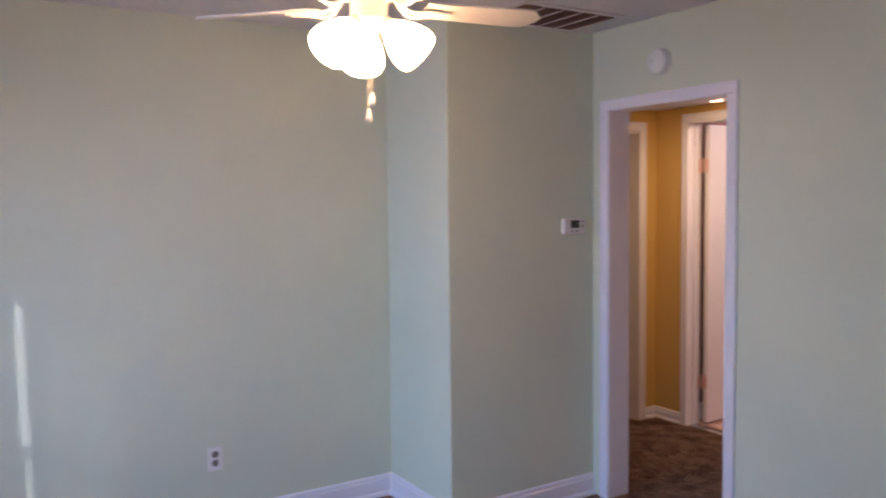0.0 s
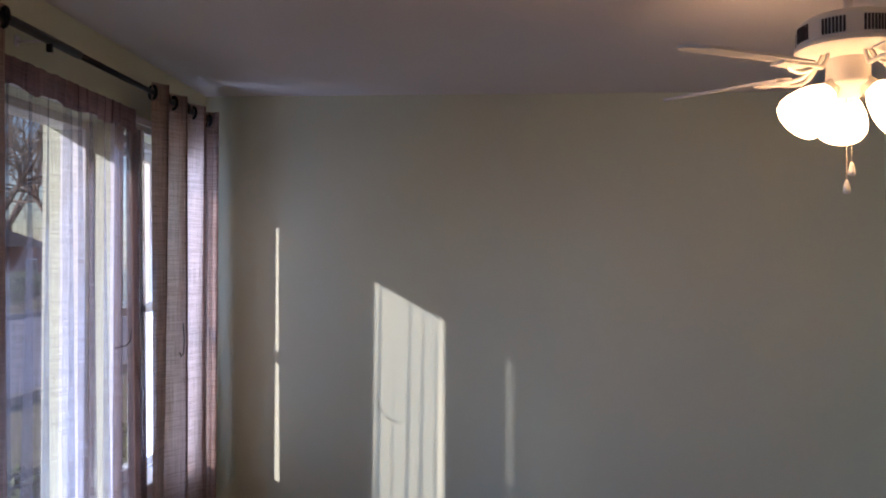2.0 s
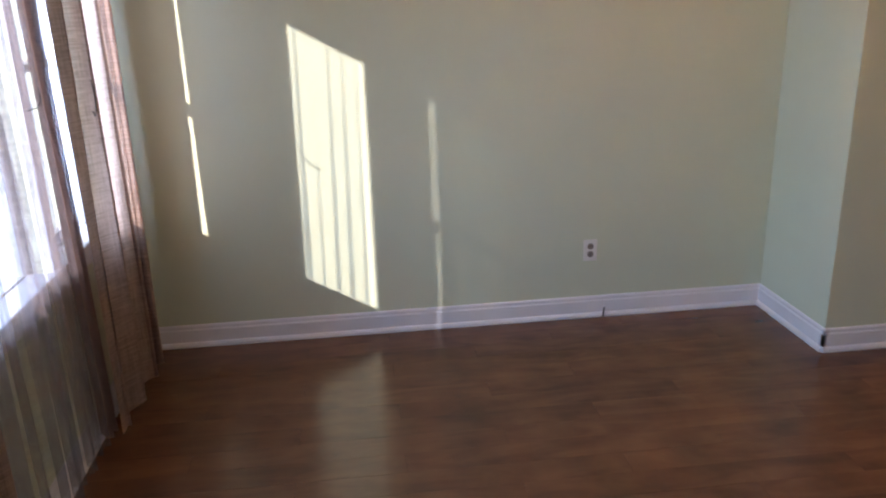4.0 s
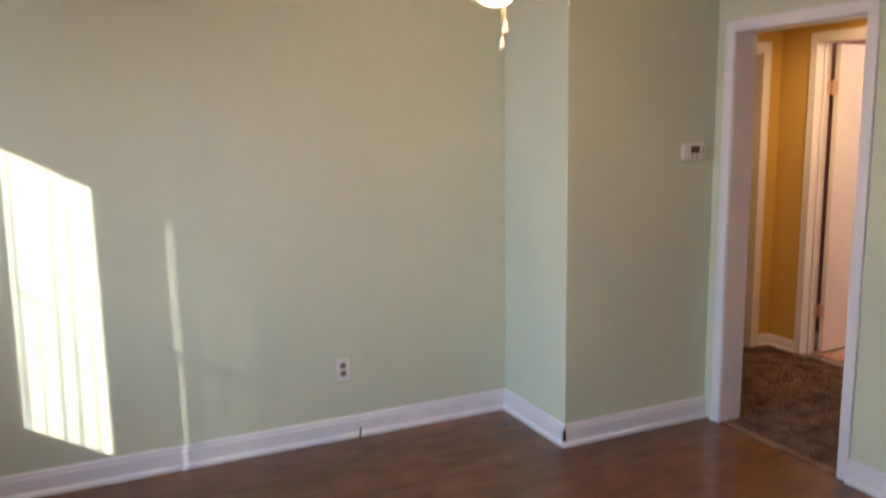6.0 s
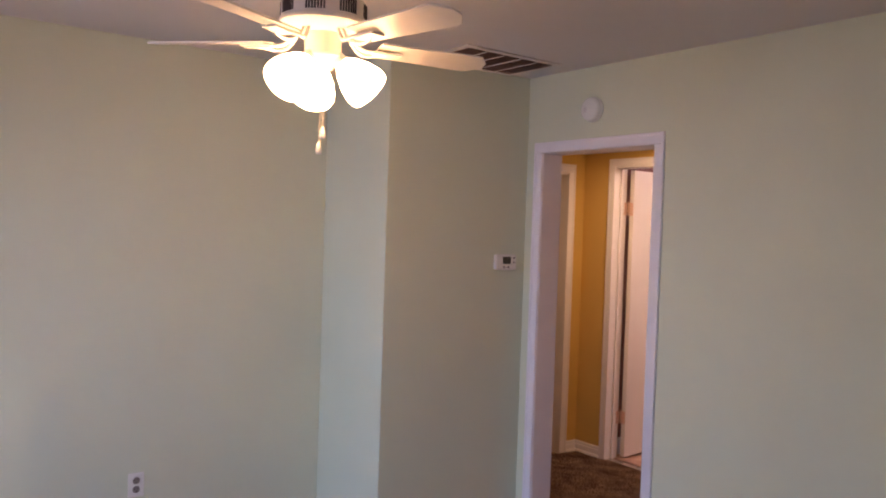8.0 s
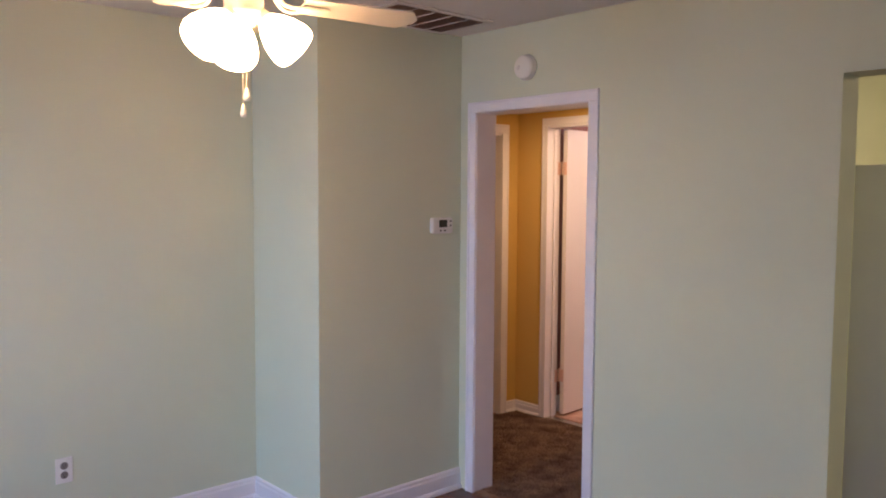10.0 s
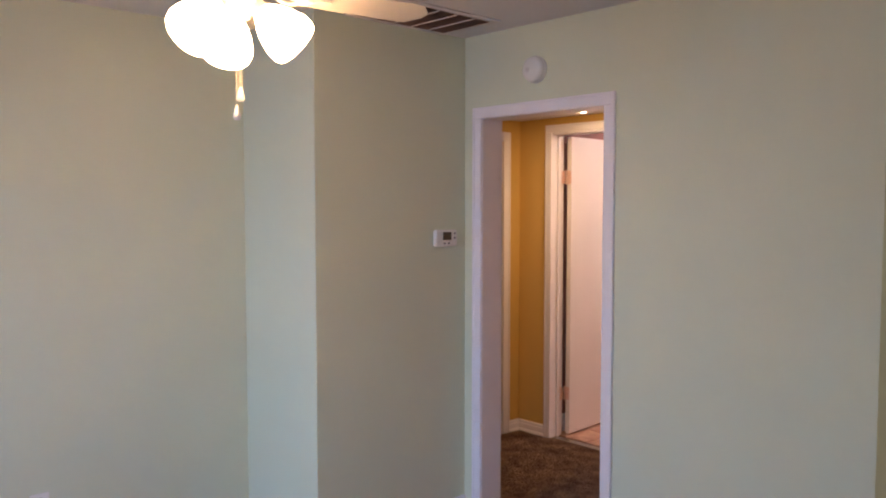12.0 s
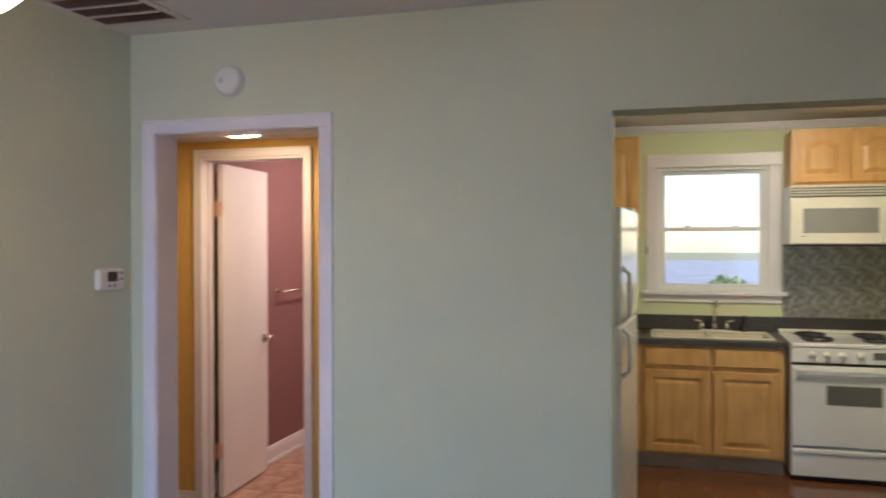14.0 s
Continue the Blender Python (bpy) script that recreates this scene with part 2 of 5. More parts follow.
M_ROAD = material("pale worn asphalt", (0.34, 0.34, 0.38), 0.9, var=0.2, scale=0.8, bump=0.3, bump_scale=60)
M_KERB = material("pale concrete", (0.36, 0.34, 0.31), 0.85, var=0.15, scale=3, bump=0.3)
M_BARK = material("grey-brown bark", (0.27, 0.22, 0.18), 0.95, var=0.3, scale=5, bump=0.8, bump_scale=20)
M_LEAF = material("evergreen leaves", (0.15, 0.20, 0.08), 0.6, var=0.4, scale=4, bump=0.0, tint=(0.10, 0.13, 0.06))
M_BRICK = material("red brick", (0.30, 0.12, 0.08), 0.9, var=0.2, scale=6, bump=0.4, bump_scale=30)
M_ROOF = material("grey shingle roof", (0.11, 0.10, 0.10), 0.9, var=0.2, scale=5, bump=0.5, bump_scale=20)
M_WALLBOARD = material("unseen outer wall", (0.35, 0.33, 0.30), 0.9, var=0.1, bump=0.0)
M_FAN_SHADE = glow("lit frosted glass", (1.0, 0.61, 0.30), FAN_GLOW)
M_HALL_LIGHT = glow("lit hall globe", (1.0, 0.70, 0.38), HALL_GLOW)
M_BATH_LIGHT = glow("lit bath globe", (1.0, 0.80, 0.66), BATH_GLOW)
M_KITCHEN_FILL = glow("kitchen fill globe", (1.0, 0.86, 0.62), KITCHEN_FILL)


# ------------------------------------------------------------ mesh helpers
def box(bm, x0, x1, y0, y1, z0, z1):
    r = bmesh.ops.create_cube(bm, size=1.0)
    bmesh.ops.scale(bm, vec=(abs(x1 - x0), abs(y1 - y0), abs(z1 - z0)), verts=r["verts"])
    bmesh.ops.translate(bm, vec=((x0 + x1) / 2, (y0 + y1) / 2, (z0 + z1) / 2), verts=r["verts"])
    return r["verts"]


def boxes(*rows):
    bm = bmesh.new()
    for r in rows:
        box(bm, *r)
    return bm


def tube(bm, a, b, r0, r1=None, seg=16):
    """A round bar from a to b."""
    a, b = Vector(a), Vector(b)
    r1 = r0 if r1 is None else r1
    q = (b - a).to_track_quat("Z", "Y").to_matrix().to_4x4()
    m = Matrix.Translation((a + b) / 2) @ q
    bmesh.ops.create_cone(bm, cap_ends=True, segments=seg, radius1=r0, radius2=r1, depth=(b - a).length, matrix=m)


def bent(bm, pts, r, seg=10):
    """One round bar swept through the points."""
    pts = [Vector(p) for p in pts]
    rings = []
    for i, p in enumerate(pts):
        d = (pts[min(i + 1, len(pts) - 1)] - pts[max(i - 1, 0)]).normalized()
        q = d.to_track_quat("Z", "Y")
        rings.append([bm.verts.new(p + q @ Vector((r * math.cos(2 * math.pi * k / seg), r * math.sin(2 * math.pi * k / seg), 0))) for k in range(seg)])
    for u, v in zip(rings, rings[1:]):
        off = min(range(seg), key=lambda o: sum((u[k].co - v[(k + o) % seg].co).length for k in range(seg)))
        for k in range(seg):
            bm.faces.new((u[k], u[(k + 1) % seg], v[(k + 1 + off) % seg], v[(k + off) % seg]))
    bm.faces.new(rings[0])
    bm.faces.new(rings[-1])


def lathe(bm, profile, m=Matrix(), seg=32):
    """Turns a profile of (radius, height) about the z axis of m."""
    rings = []
    for r, z in profile:
        rings.append([bm.verts.new(m @ Vector((r * math.cos(a), r * math.sin(a), z))) for a in [2 * math.pi * i / seg for i in range(seg)]])
    for p, q in zip(rings, rings[1:]):
        for i in range(seg):
            bm.faces.new((p[i], p[(i + 1) % seg], q[(i + 1) % seg], q[i]))
    return rings


def mesh_of(name, bm, mat, smooth=False):
    me = bpy.data.meshes.new(name)
    bmesh.ops.recalc_face_normals(bm, faces=bm.faces)
    bm.to_mesh(me)
    bm.free()
    me.materials.append(mat)
    if smooth:
        me.shade_smooth()
    return me


def root_of(ob):
    while ob.parent:
        ob = ob.parent
    return ob


def part(name, bm, mat, parent, label="", bevel=0.0, smooth=False):
    """Links a bmesh, given in the place's own metres, as one mesh object under a thing or a part."""
    bmesh.ops.translate(bm, vec=-root_of(parent).location, verts=bm.verts)
    ob = new(name, mesh_of(name, bm, mat, smooth))
    ob.parent = parent
    if label:
        ob["label"] = label
    soften(ob, bevel)
    return ob


def soften(ob, bevel):
    if bevel:
        md = ob.modifiers.new("bevel", "BEVEL")
        md.width, md.segments, md.limit_method, md.angle_limit = bevel, 2, "ANGLE", radians(40)


def thing(name, at, label, category, group="", kind=""):
    ob = new(name)
    ob.location = at
    ob.empty_display_size = 0.05
    return tagged(ob, label, category, group, kind)


def single(name, bm, mat, label, category, group="", kind="", bevel=0.0, smooth=False):
    ob = new(name, mesh_of(name, bm, mat, smooth))
    soften(ob, bevel)
    return tagged(ob, label, category, group, kind)


def structure(name, bm, mat, label="", bevel=0.0):
    return single(name, bm, mat, label or name.replace("_", " "), "structure", kind="structure", bevel=bevel)


# ------------------------------------------------------------ plan
W = -3.236           # face of the window wall
WT = 0.25            # its thickness
B, BT = 0.908, 0.137  # face of the wall with the doorway, and its thickness
CH = 0.608           # depth of the chase beside the doorway
H = 2.45             # ceiling
YB = -5.4            # wall behind the camera
DY0, DY1, DH = -1.458, -0.728, 2.043   # doorway to the hall
KY0, KY1, KH = -4.35, -2.561, 2.05    # opening to the kitchen
HX = 2.29            # hall wall with the bathroom door
HY = 0.24            # hall wall with the bedroom door
HC = 2.197           # hall ceiling
KX = 4.47            # kitchen wall with the window
KN = -1.80           # kitchen wall behind the fridge
KC = 2.487            # kitchen ceiling
WIN = [(-1.815, -1.0), (-0.93, -0.30), (-2.70, -1.955)]  # picture window and its two side windows, by y
WOPEN = (-4.85, -3.65)  # unseen opening added for fill light in the window wall, behind the camera, by y
SOPEN = (-2.55, -0.85)  # unseen opening added for fill light in the wall behind the camera, by x
WZ0, WZ1 = 0.741, 2.15

structure("floor", boxes((W - WT, B + BT, YB, 0.15, -0.12, -0.012)), M_SUBFLOOR, "dark bed under the laminate floor")
structure("ceiling", boxes((W - WT, B + BT, YB - 0.15, 0.15, H, H + 0.12)), M_CEIL, "matt white plaster ceiling of the living room")
structure("wall_north", boxes((W - WT, B + BT, 0.0, 0.15, -0.12, H)), M_GREEN, "long pale green painted living room wall")
structure("wall_south", boxes((W - WT, SOPEN[0], YB - 0.15, YB, -0.12, H), (SOPEN[1], B + BT, YB - 0.15, YB, -0.12, H), (SOPEN[0], SOPEN[1], YB - 0.15, YB, -0.12, 0.85), (SOPEN[0], SOPEN[1], YB - 0.15, YB, 2.1, H)), M_GREEN, "pale green painted wall closing the living room")
structure("wall_chase", boxes((0.0, B + 0.001, -CH, -0.001, -0.012, H - 0.001)), M_GREEN, "pale green boxed-out chase beside the doorway", bevel=0.003)
ya, yb, yc, yd = WIN[2][0], WIN[0][1], WIN[1][0], WIN[1][1]
structure("wall_west", boxes(
    (W - WT, W, YB, WOPEN[0], -0.12, H), (W - WT, W, WOPEN[1], ya, -0.12, H), (W - WT, W, WOPEN[0], WOPEN[1], -0.12, 0.85), (W - WT, W, WOPEN[0], WOPEN[1], 2.1, H), (W - WT, W, yb, yc, -0.12, H), (W - WT, W, yd, 0.0, -0.12, H),
    (W - WT, W - 0.07, WIN[2][1], WIN[0][0], WZ0, WZ1), (W - WT, W, ya, yb, -0.12, WZ0), (W - WT, W, yc, yd, -0.12, WZ0), (W - WT, W, ya, yb, WZ1, H), (W - WT, W, yc, yd, WZ1, H)),
    M_GREEN, "pale green painted wall with a triple window")
structure("wall_east", boxes(
    (B, B + BT, DY1, 0.0, -0.12, H), (B, B + BT, KY1, DY0, -0.12, H), (B, B + BT, YB, KY0, -0.12, H),
    (B, B + BT, DY0, DY1, DH, H), (B, B + BT, KY0, KY1, KH, H)),
    M_GREEN, "pale green wall with doorway and kitchen opening")

# hall
structure("hall_floor", boxes((B + 0.045, HX + 0.1, KN + 0.1, HY + 0.1, -0.12, 0.004)), M_CARPET, "brown carpeted hall floor")
structure("hall_ceiling", boxes((B + BT, HX + 0.1, KN + 0.1, HY + 0.1, HC, HC + 0.1)), M_CEIL, "low white hall ceiling")
structure("hall_wall_east", boxes((HX, HX + 0.11, -0.036, HY + 0.1, -0.12, HC), (HX, HX + 0.11, KN + 0.1, -0.745, -0.12, HC), (HX, HX + 0.11, -0.745, -0.036, 2.10, HC)),
          M_YELLOW, "mustard yellow hall wall with bathroom doorway")
structure("hall_wall_north", boxes((2.12, HX, HY, HY + 0.1, -0.12, HC), (B + BT, 1.39, HY, HY + 0.1, -0.12, HC), (1.39, 2.12, HY, HY + 0.1, 2.06, HC)),
          M_YELLOW, "mustard yellow hall wall with bedroom doorway")
structure("hall_wall_west", boxes((B + BT, B + BT + 0.004, DY1, HY, 0.0, HC), (B + BT, B + BT + 0.004, KN + 0.1, DY0, 0.0, HC), (B + BT, B + BT + 0.004, DY0, DY1, DH, HC)), M_YELLOW, "mustard yellow hall side of the doorway wall")
structure("hall_wall_south", boxes((B + BT, HX + 0.1, KN + 0.05, KN + 0.12, -0.12, HC)), M_YELLOW, "mustard yellow end wall of the hall")

# bedroom behind the hall
structure("bedroom_floor", boxes((1.05, 4.5, HY + 0.1, 3.2, -0.12, 0.003)), M_CARPET, "brown carpeted bedroom floor")
structure("bedroom_wall", boxes((1.05, 4.5, 3.2, 3.3, -0.12, H), (1.05, 1.15, HY + 0.1, 3.2, -0.12, H), (4.4, 4.5, HY + 0.1, 3.2, -0.12, H), (1.15, 4.4, HY + 0.1, HY + 0.12, HC, H)), M_GREEN, "plain pale bedroom walls in the dark")
structure("bedroom_ceiling", boxes((1.05, 4.5, HY + 0.1, 3.3, H, H + 0.1)), M_CEIL, "white bedroom ceiling")

# bathroom
structure("bath_wall_north", boxes((HX + 0.11, 4.6, 0.02, 0.12, -0.12, H)), M_MAUVE, "mauve painted bathroom wall")
structure("bath_wall_east", boxes((4.5, 4.6, KN + 0.1, 0.02, -0.12, H)), M_MAUVE, "mauve painted far bathroom wall")
structure("bath_wall_south", boxes((HX + 0.11, 4.5, KN + 0.1, KN + 0.17, -0.12, H)), M_MAUVE, "mauve painted side bathroom wall")
structure("bath_wall_west", boxes((HX + 0.11, HX + 0.12, -0.036, 0.02, 0.0, H), (HX + 0.11, HX + 0.12, KN + 0.17, -0.745, 0.0, H), (HX + 0.11, HX + 0.12, -0.745, -0.036, 2.10, H)), M_MAUVE, "mauve bathroom side of the door wall")
structure("bath_ceiling", boxes((HX + 0.11, 4.6, KN + 0.1, 0.12, H, H + 0.1)), M_CEIL, "white bathroom ceiling")
bath_floor = structure("bath_floor", boxes((HX + 0.04, 4.55, KN + 0.1, 0.05, -0.12, -0.004)), M_GROUT, "brown grout bed of the bathroom floor")

# kitchen
kitchen_floor = structure("kitchen_floor", boxes((B + BT, KX + 0.15, YB, KN, -0.12, -0.012)), M_SUBFLOOR, "dark bed under the kitchen laminate")
structure("kitchen_ceiling", boxes((B + BT, KX + 0.15, YB, KN + 0.1, KC, KC + 0.1)), M_CEIL, "white kitchen ceiling")
KW0, KW1, KWZ0, KWZ1 = -3.475, -2.68, 1.215, 2.165
structure("kitchen_wall_east", boxes((KX, KX + 0.15, YB, KW0, -0.12, KC), (KX, KX + 0.15, KW1, KN, -0.12, KC), (KX, KX + 0.15, KW0, KW1, -0.12, KWZ0), (KX, KX + 0.15, KW0, KW1, KWZ1, KC)), M_KGREEN, "light green kitchen wall with window")
structure("kitchen_wall_north", boxes((B + BT, KX + 0.15, KN, KN + 0.05, -0.12, KC)), M_KGREEN, "light green kitchen wall behind the fridge")
structure("kitchen_wall_south", boxes((B + BT, KX + 0.15, YB - 0.1, YB, -0.12, KC)), M_KGREEN, "light green kitchen wall closing the room")
structure("kitchen_wall_west", boxes((B + BT, B + BT + 0.01, YB, KY0, 0, KC), (B + BT, B + BT + 0.01, KY1, KN, 0, KC), (B + BT, B + BT + 0.01, KY0, KY1, KH, KC), (B, B + BT, YB, KN, H, KC)), M_KGREEN, "light green kitchen side of the opening wall")


# ------------------------------------------------------------ trim
def baseboard(name, x0, y0, x1, y1, nx, ny, h=0.115, label="white moulded baseboard with shoe moulding"):
    """A board with an eased cap and a shoe moulding, along a wall whose face points to (nx, ny)."""
    prof = [(0, 0), (0.026, 0), (0.026, 0.012), (0.020, 0.022), (0.014, 0.026), (0.014, h - 0.028), (0.010, h - 0.020), (0.010, h - 0.008), (0.004, h), (0, h)]
    bm = bmesh.new()
    rings = []
    for x, y in ((x0, y0), (x1, y1)):
        rings.append([bm.verts.new((x + nx * d, y + ny * d, z)) for d, z in prof])
    n = len(prof)
    for i in range(n):
        bm.faces.new((rings[0][i], rings[0][(i + 1) % n], rings[1][(i + 1) % n], rings[1][i]))
    for r in rings:
        bm.faces.new(r)
    return structure(name, bm, M_TRIM, label)


baseboard("baseboard", W, 0, -0.88, 0, 0, -1)
baseboard("baseboard", -0.878, 0, 0, 0, 0, -1)
baseboard("baseboard", 0, 0, 0, -CH - 0.014, -1, 0)
baseboard("baseboard", -0.014, -CH, B, -CH, 0, -1)
baseboard("baseboard", B, -1.512, B, KY1, -1, 0)
baseboard("baseboard", B, KY0, B, YB, -1, 0)
baseboard("baseboard", W, 0, W, YB, 1, 0)
baseboard("baseboard", W, YB, B, YB, 0, 1)
baseboard("baseboard", HX, HY, HX, -0.004, -1, 0, 0.085, "white hall baseboard above brown carpet")
baseboard("baseboard", 2.175, HY, HX, HY, 0, -1, 0.085, "white hall baseboard above brown carpet")
baseboard("baseboard", HX, -0.81, HX, KN + 0.12, -1, 0, 0.085, "white hall baseboard above brown carpet")
baseboard("baseboard", HX + 0.12, 0.02, 4.5, 0.02, 0, -1, 0.12, "white bathroom baseboard below a mauve wall")


def casing(name, axis, face, n, a0, a1, z1, w=0.062, t=0.018, z0=0.0, label="white painted door casing", left=True, right=True):
    """Side and head boards round an opening a0..a1 in a wall at x or y = face; n: the side it stands out to."""
    bm = bmesh.new()
    f0, f1 = sorted((face, face + n * t))
    f2, f3 = sorted((face, face + n * (t + 0.003)))
    rows = [(f0, f1, a0 - w, a1 + w, z1, z1 + w), (f2, f3, a0 - w - 0.004, a1 + w + 0.004, z1 + w - 0.012, z1 + w + 0.002)]
    if left:
        rows += [(f0, f1, a0 - w, a0, z0, z1 - 0.0005), (f2, f3, a0 - w - 0.004, a0 - w + 0.010, z0, z1 + w - 0.0125)]
    if right:
        rows += [(f0, f1, a1, a1 + w, z0, z1 - 0.0005), (f2, f3, a1 + w - 0.010, a1 + w + 0.004, z0, z1 + w - 0.0125)]
    for p0, p1, q0, q1, r0, r1 in rows:
        if axis == "x":
            box(bm, p0, p1, q0, q1, r0, r1)
        else:
            box(bm, q0, q1, p0, p1, r0, r1)
    return structure(name, bm, M_TRIM, label, bevel=0.003)


casing("door_casing", "x", B, -1, DY0, DY1, DH - 0.003, w=0.052, t=0.012)
casing("door_casing", "x", HX, -1, -0.725, -0.056, 2.10, w=0.047, label="white casing of the bathroom door")
casing("door_casing", "y", HY, -1, 1.41, 2.11, 2.05, w=0.060, label="white casing of the bedroom door")
structure("door_jamb", boxes((B - 0.002, B + BT + 0.005, DY1 - 0.003, DY1 + 0.015, 0, DH), (B - 0.002, B + BT + 0.005, DY0 - 0.015, DY0 + 0.003, 0, DH), (B - 0.002, B + BT + 0.005, DY0 + 0.003, DY1 - 0.003, DH - 0.006, DH + 0.01)), M_TRIM, "white painted lining of the hall doorway", bevel=0.002)
structure("door_jamb", boxes((HX - 0.002, HX + 0.122, -0.056, -0.035, 0, 2.10), (HX - 0.002, HX + 0.122, -0.746, -0.725, 0, 2.10), (HX - 0.002, HX + 0.122, -0.725, -0.056, 2.085, 2.102), (HX + 0.05, HX + 0.075, -0.068, -0.056, 0, 2.085), (HX + 0.05, HX + 0.075, -0.725, -0.713, 0, 2.085)), M_TRIM, "white painted lining of the bathroom doorway", bevel=0.002)
structure("door_jamb", boxes((2.11, 2.122, HY - 0.002, HY + 0.102, 0, 2.05), (1.388, 1.41, HY - 0.002, HY + 0.102, 0, 2.05), (1.41, 2.11, HY - 0.002, HY + 0.102, 2.035, 2.055)), M_TRIM, "white painted lining of the bedroom doorway", bevel=0.002)
structure("threshold", boxes((HX + 0.0, HX + 0.05, -0.725, -0.065, 0.004, 0.012)), M_CHROME, "thin metal strip between carpet and bathroom tile", bevel=0.003)


# ------------------------------------------------------------ windows
def double_hung(name, x_in, x_glass, y0, y1, z0, z1, out, mat, label, frame=0.03, sash=0.035, fixed=False):
    """A double-hung window in a wall opening; out: +1 or -1, the way out along x."""
    th = thing(name, (x_glass, (y0 + y1) / 2, z0), label, "window", kind="structure")
    xa, xb = sorted((x_glass - out * 0.045, x_glass + out * 0.05))
    part("window_frame", boxes((xa, xb, y0, y0 + frame, z0, z1), (xa, xb, y1 - frame, y1, z0, z1), (xa, xb, y0 + frame, y1 - frame, z1 - frame, z1), (xa, xb, y0 + frame, y1 - frame, z0, z0 + frame)), mat, th, bevel=0.003)
    if fixed:
        p = part("pane", boxes((x_glass - 0.002, x_glass + 0.002, y0 + frame - 0.004, y1 - frame + 0.004, z0 + frame - 0.004, z1 - frame + 0.004)), M_GLASS, th, "clear fixed picture pane")
        p.visible_shadow = False
        return th
    zm = (z0 + z1) / 2
    for nm, xs, a, b in (("sash", x_glass - out * 0.016, z0 + frame, zm + 0.016), ("sash", x_glass + out * 0.016, zm - 0.016, z1 - frame)):
        ia, ib = y0 + frame, y1 - frame
        s0, s1 = xs - 0.014, xs + 0.014
        sh = part(nm, boxes((s0, s1, ia, ia + sash, a, b), (s0, s1, ib - sash, ib, a, b), (s0, s1, ia + sash, ib - sash, a, a + sash), (s0, s1, ia + sash, ib - sash, b - sash, b)), mat, th, bevel=0.003)
        p = part("pane", boxes((xs - 0.002, xs + 0.002, ia + sash - 0.004, ib - sash + 0.004, a + sash - 0.004, b - sash + 0.004)), M_GLASS, sh, "clear window pane")
        p.visible_shadow = False
    part("sash_lock", boxes((x_glass - out * 0.035, x_glass - out * 0.002, (y0 + y1) / 2 - 0.2, (y0 + y1) / 2 - 0.15, zm + 0.017, zm + 0.03), (x_glass - out * 0.035, x_glass - out * 0.002, (y0 + y1) / 2 + 0.15, (y0 + y1) / 2 + 0.2, zm + 0.017, zm + 0.03)), mat, th, bevel=0.003)
    return th


for i, (a, b) in enumerate(WIN):
    double_hung("window_%d" % (i + 1), W, W - 0.12, a, b, WZ0, WZ1, -1, M_VINYL, ("white vinyl double-hung window behind brown curtains", "white fixed picture window behind brown voile")[i == 0], fixed=i == 0)
structure("window_sill", boxes((W - 0.075, W + 0.03, ya - 0.07, yd + 0.05, WZ0 + 0.002, WZ0 + 0.024)), M_TRIM, "white painted stool below the three windows", bevel=0.006)
structure("trim", boxes((W, W + 0.018, ya - 0.06, ya, WZ0 + 0.025, WZ1), (W - 0.069, W - 0.062, WIN[2][1] - 0.003, WIN[0][0] + 0.003, WZ0 + 0.025, WZ1), (W, W + 0.018, yb, yc, WZ0 + 0.025, WZ1), (W, W + 0.018, yd, yd + 0.06, WZ0 + 0.025, WZ1), (W, W + 0.02, ya - 0.06, yd + 0.06, WZ1 + 0.0005, WZ1 + 0.06), (W, W + 0.015, ya - 0.06, yd + 0.04, WZ0 - 0.07, WZ0 + 0.001)), M_TRIM, "white painted casing round the three windows", bevel=0.004)

kw = double_hung("window_3", KX, KX + 0.06, KW0, KW1, KWZ0, KWZ1, 1, M_VINYL, "white vinyl double-hung window above the kitchen sink", frame=0.025, sash=0.03)
structure("trim", boxes((KX - 0.02, KX, KW0 - 0.10, KW0, KWZ0, KWZ1), (KX - 0.02, KX, KW1, KW1 + 0.085, KWZ0, KWZ1), (KX - 0.022, KX, KW0 - 0.10, KW1 + 0.085, KWZ1 + 0.0005, KWZ1 + 0.10)), M_TRIM, "white casing round the kitchen window", bevel=0.004)
structure("window_sill", boxes((KX - 0.06, KX + 0.01, KW0 - 0.13, KW1 + 0.11, KWZ0 - 0.028, KWZ0 - 0.001), (KX - 0.02, KX, KW0 - 0.10, KW1 + 0.10, KWZ0 - 0.085, KWZ0 - 0.029)), M_TRIM, "white stool and apron below the kitchen window", bevel=0.005)
structure("crown_moulding", boxes((KX - 0.02, KX, YB, KN, KC - 0.055, KC), (KX - 0.04, KX - 0.02, YB, KN, KC - 0.038, KC), (KX - 0.058, KX - 0.04, YB, KN, KC - 0.018, KC)), M_TRIM, "stepped cream crown moulding in the kitchen", bevel=0.008)


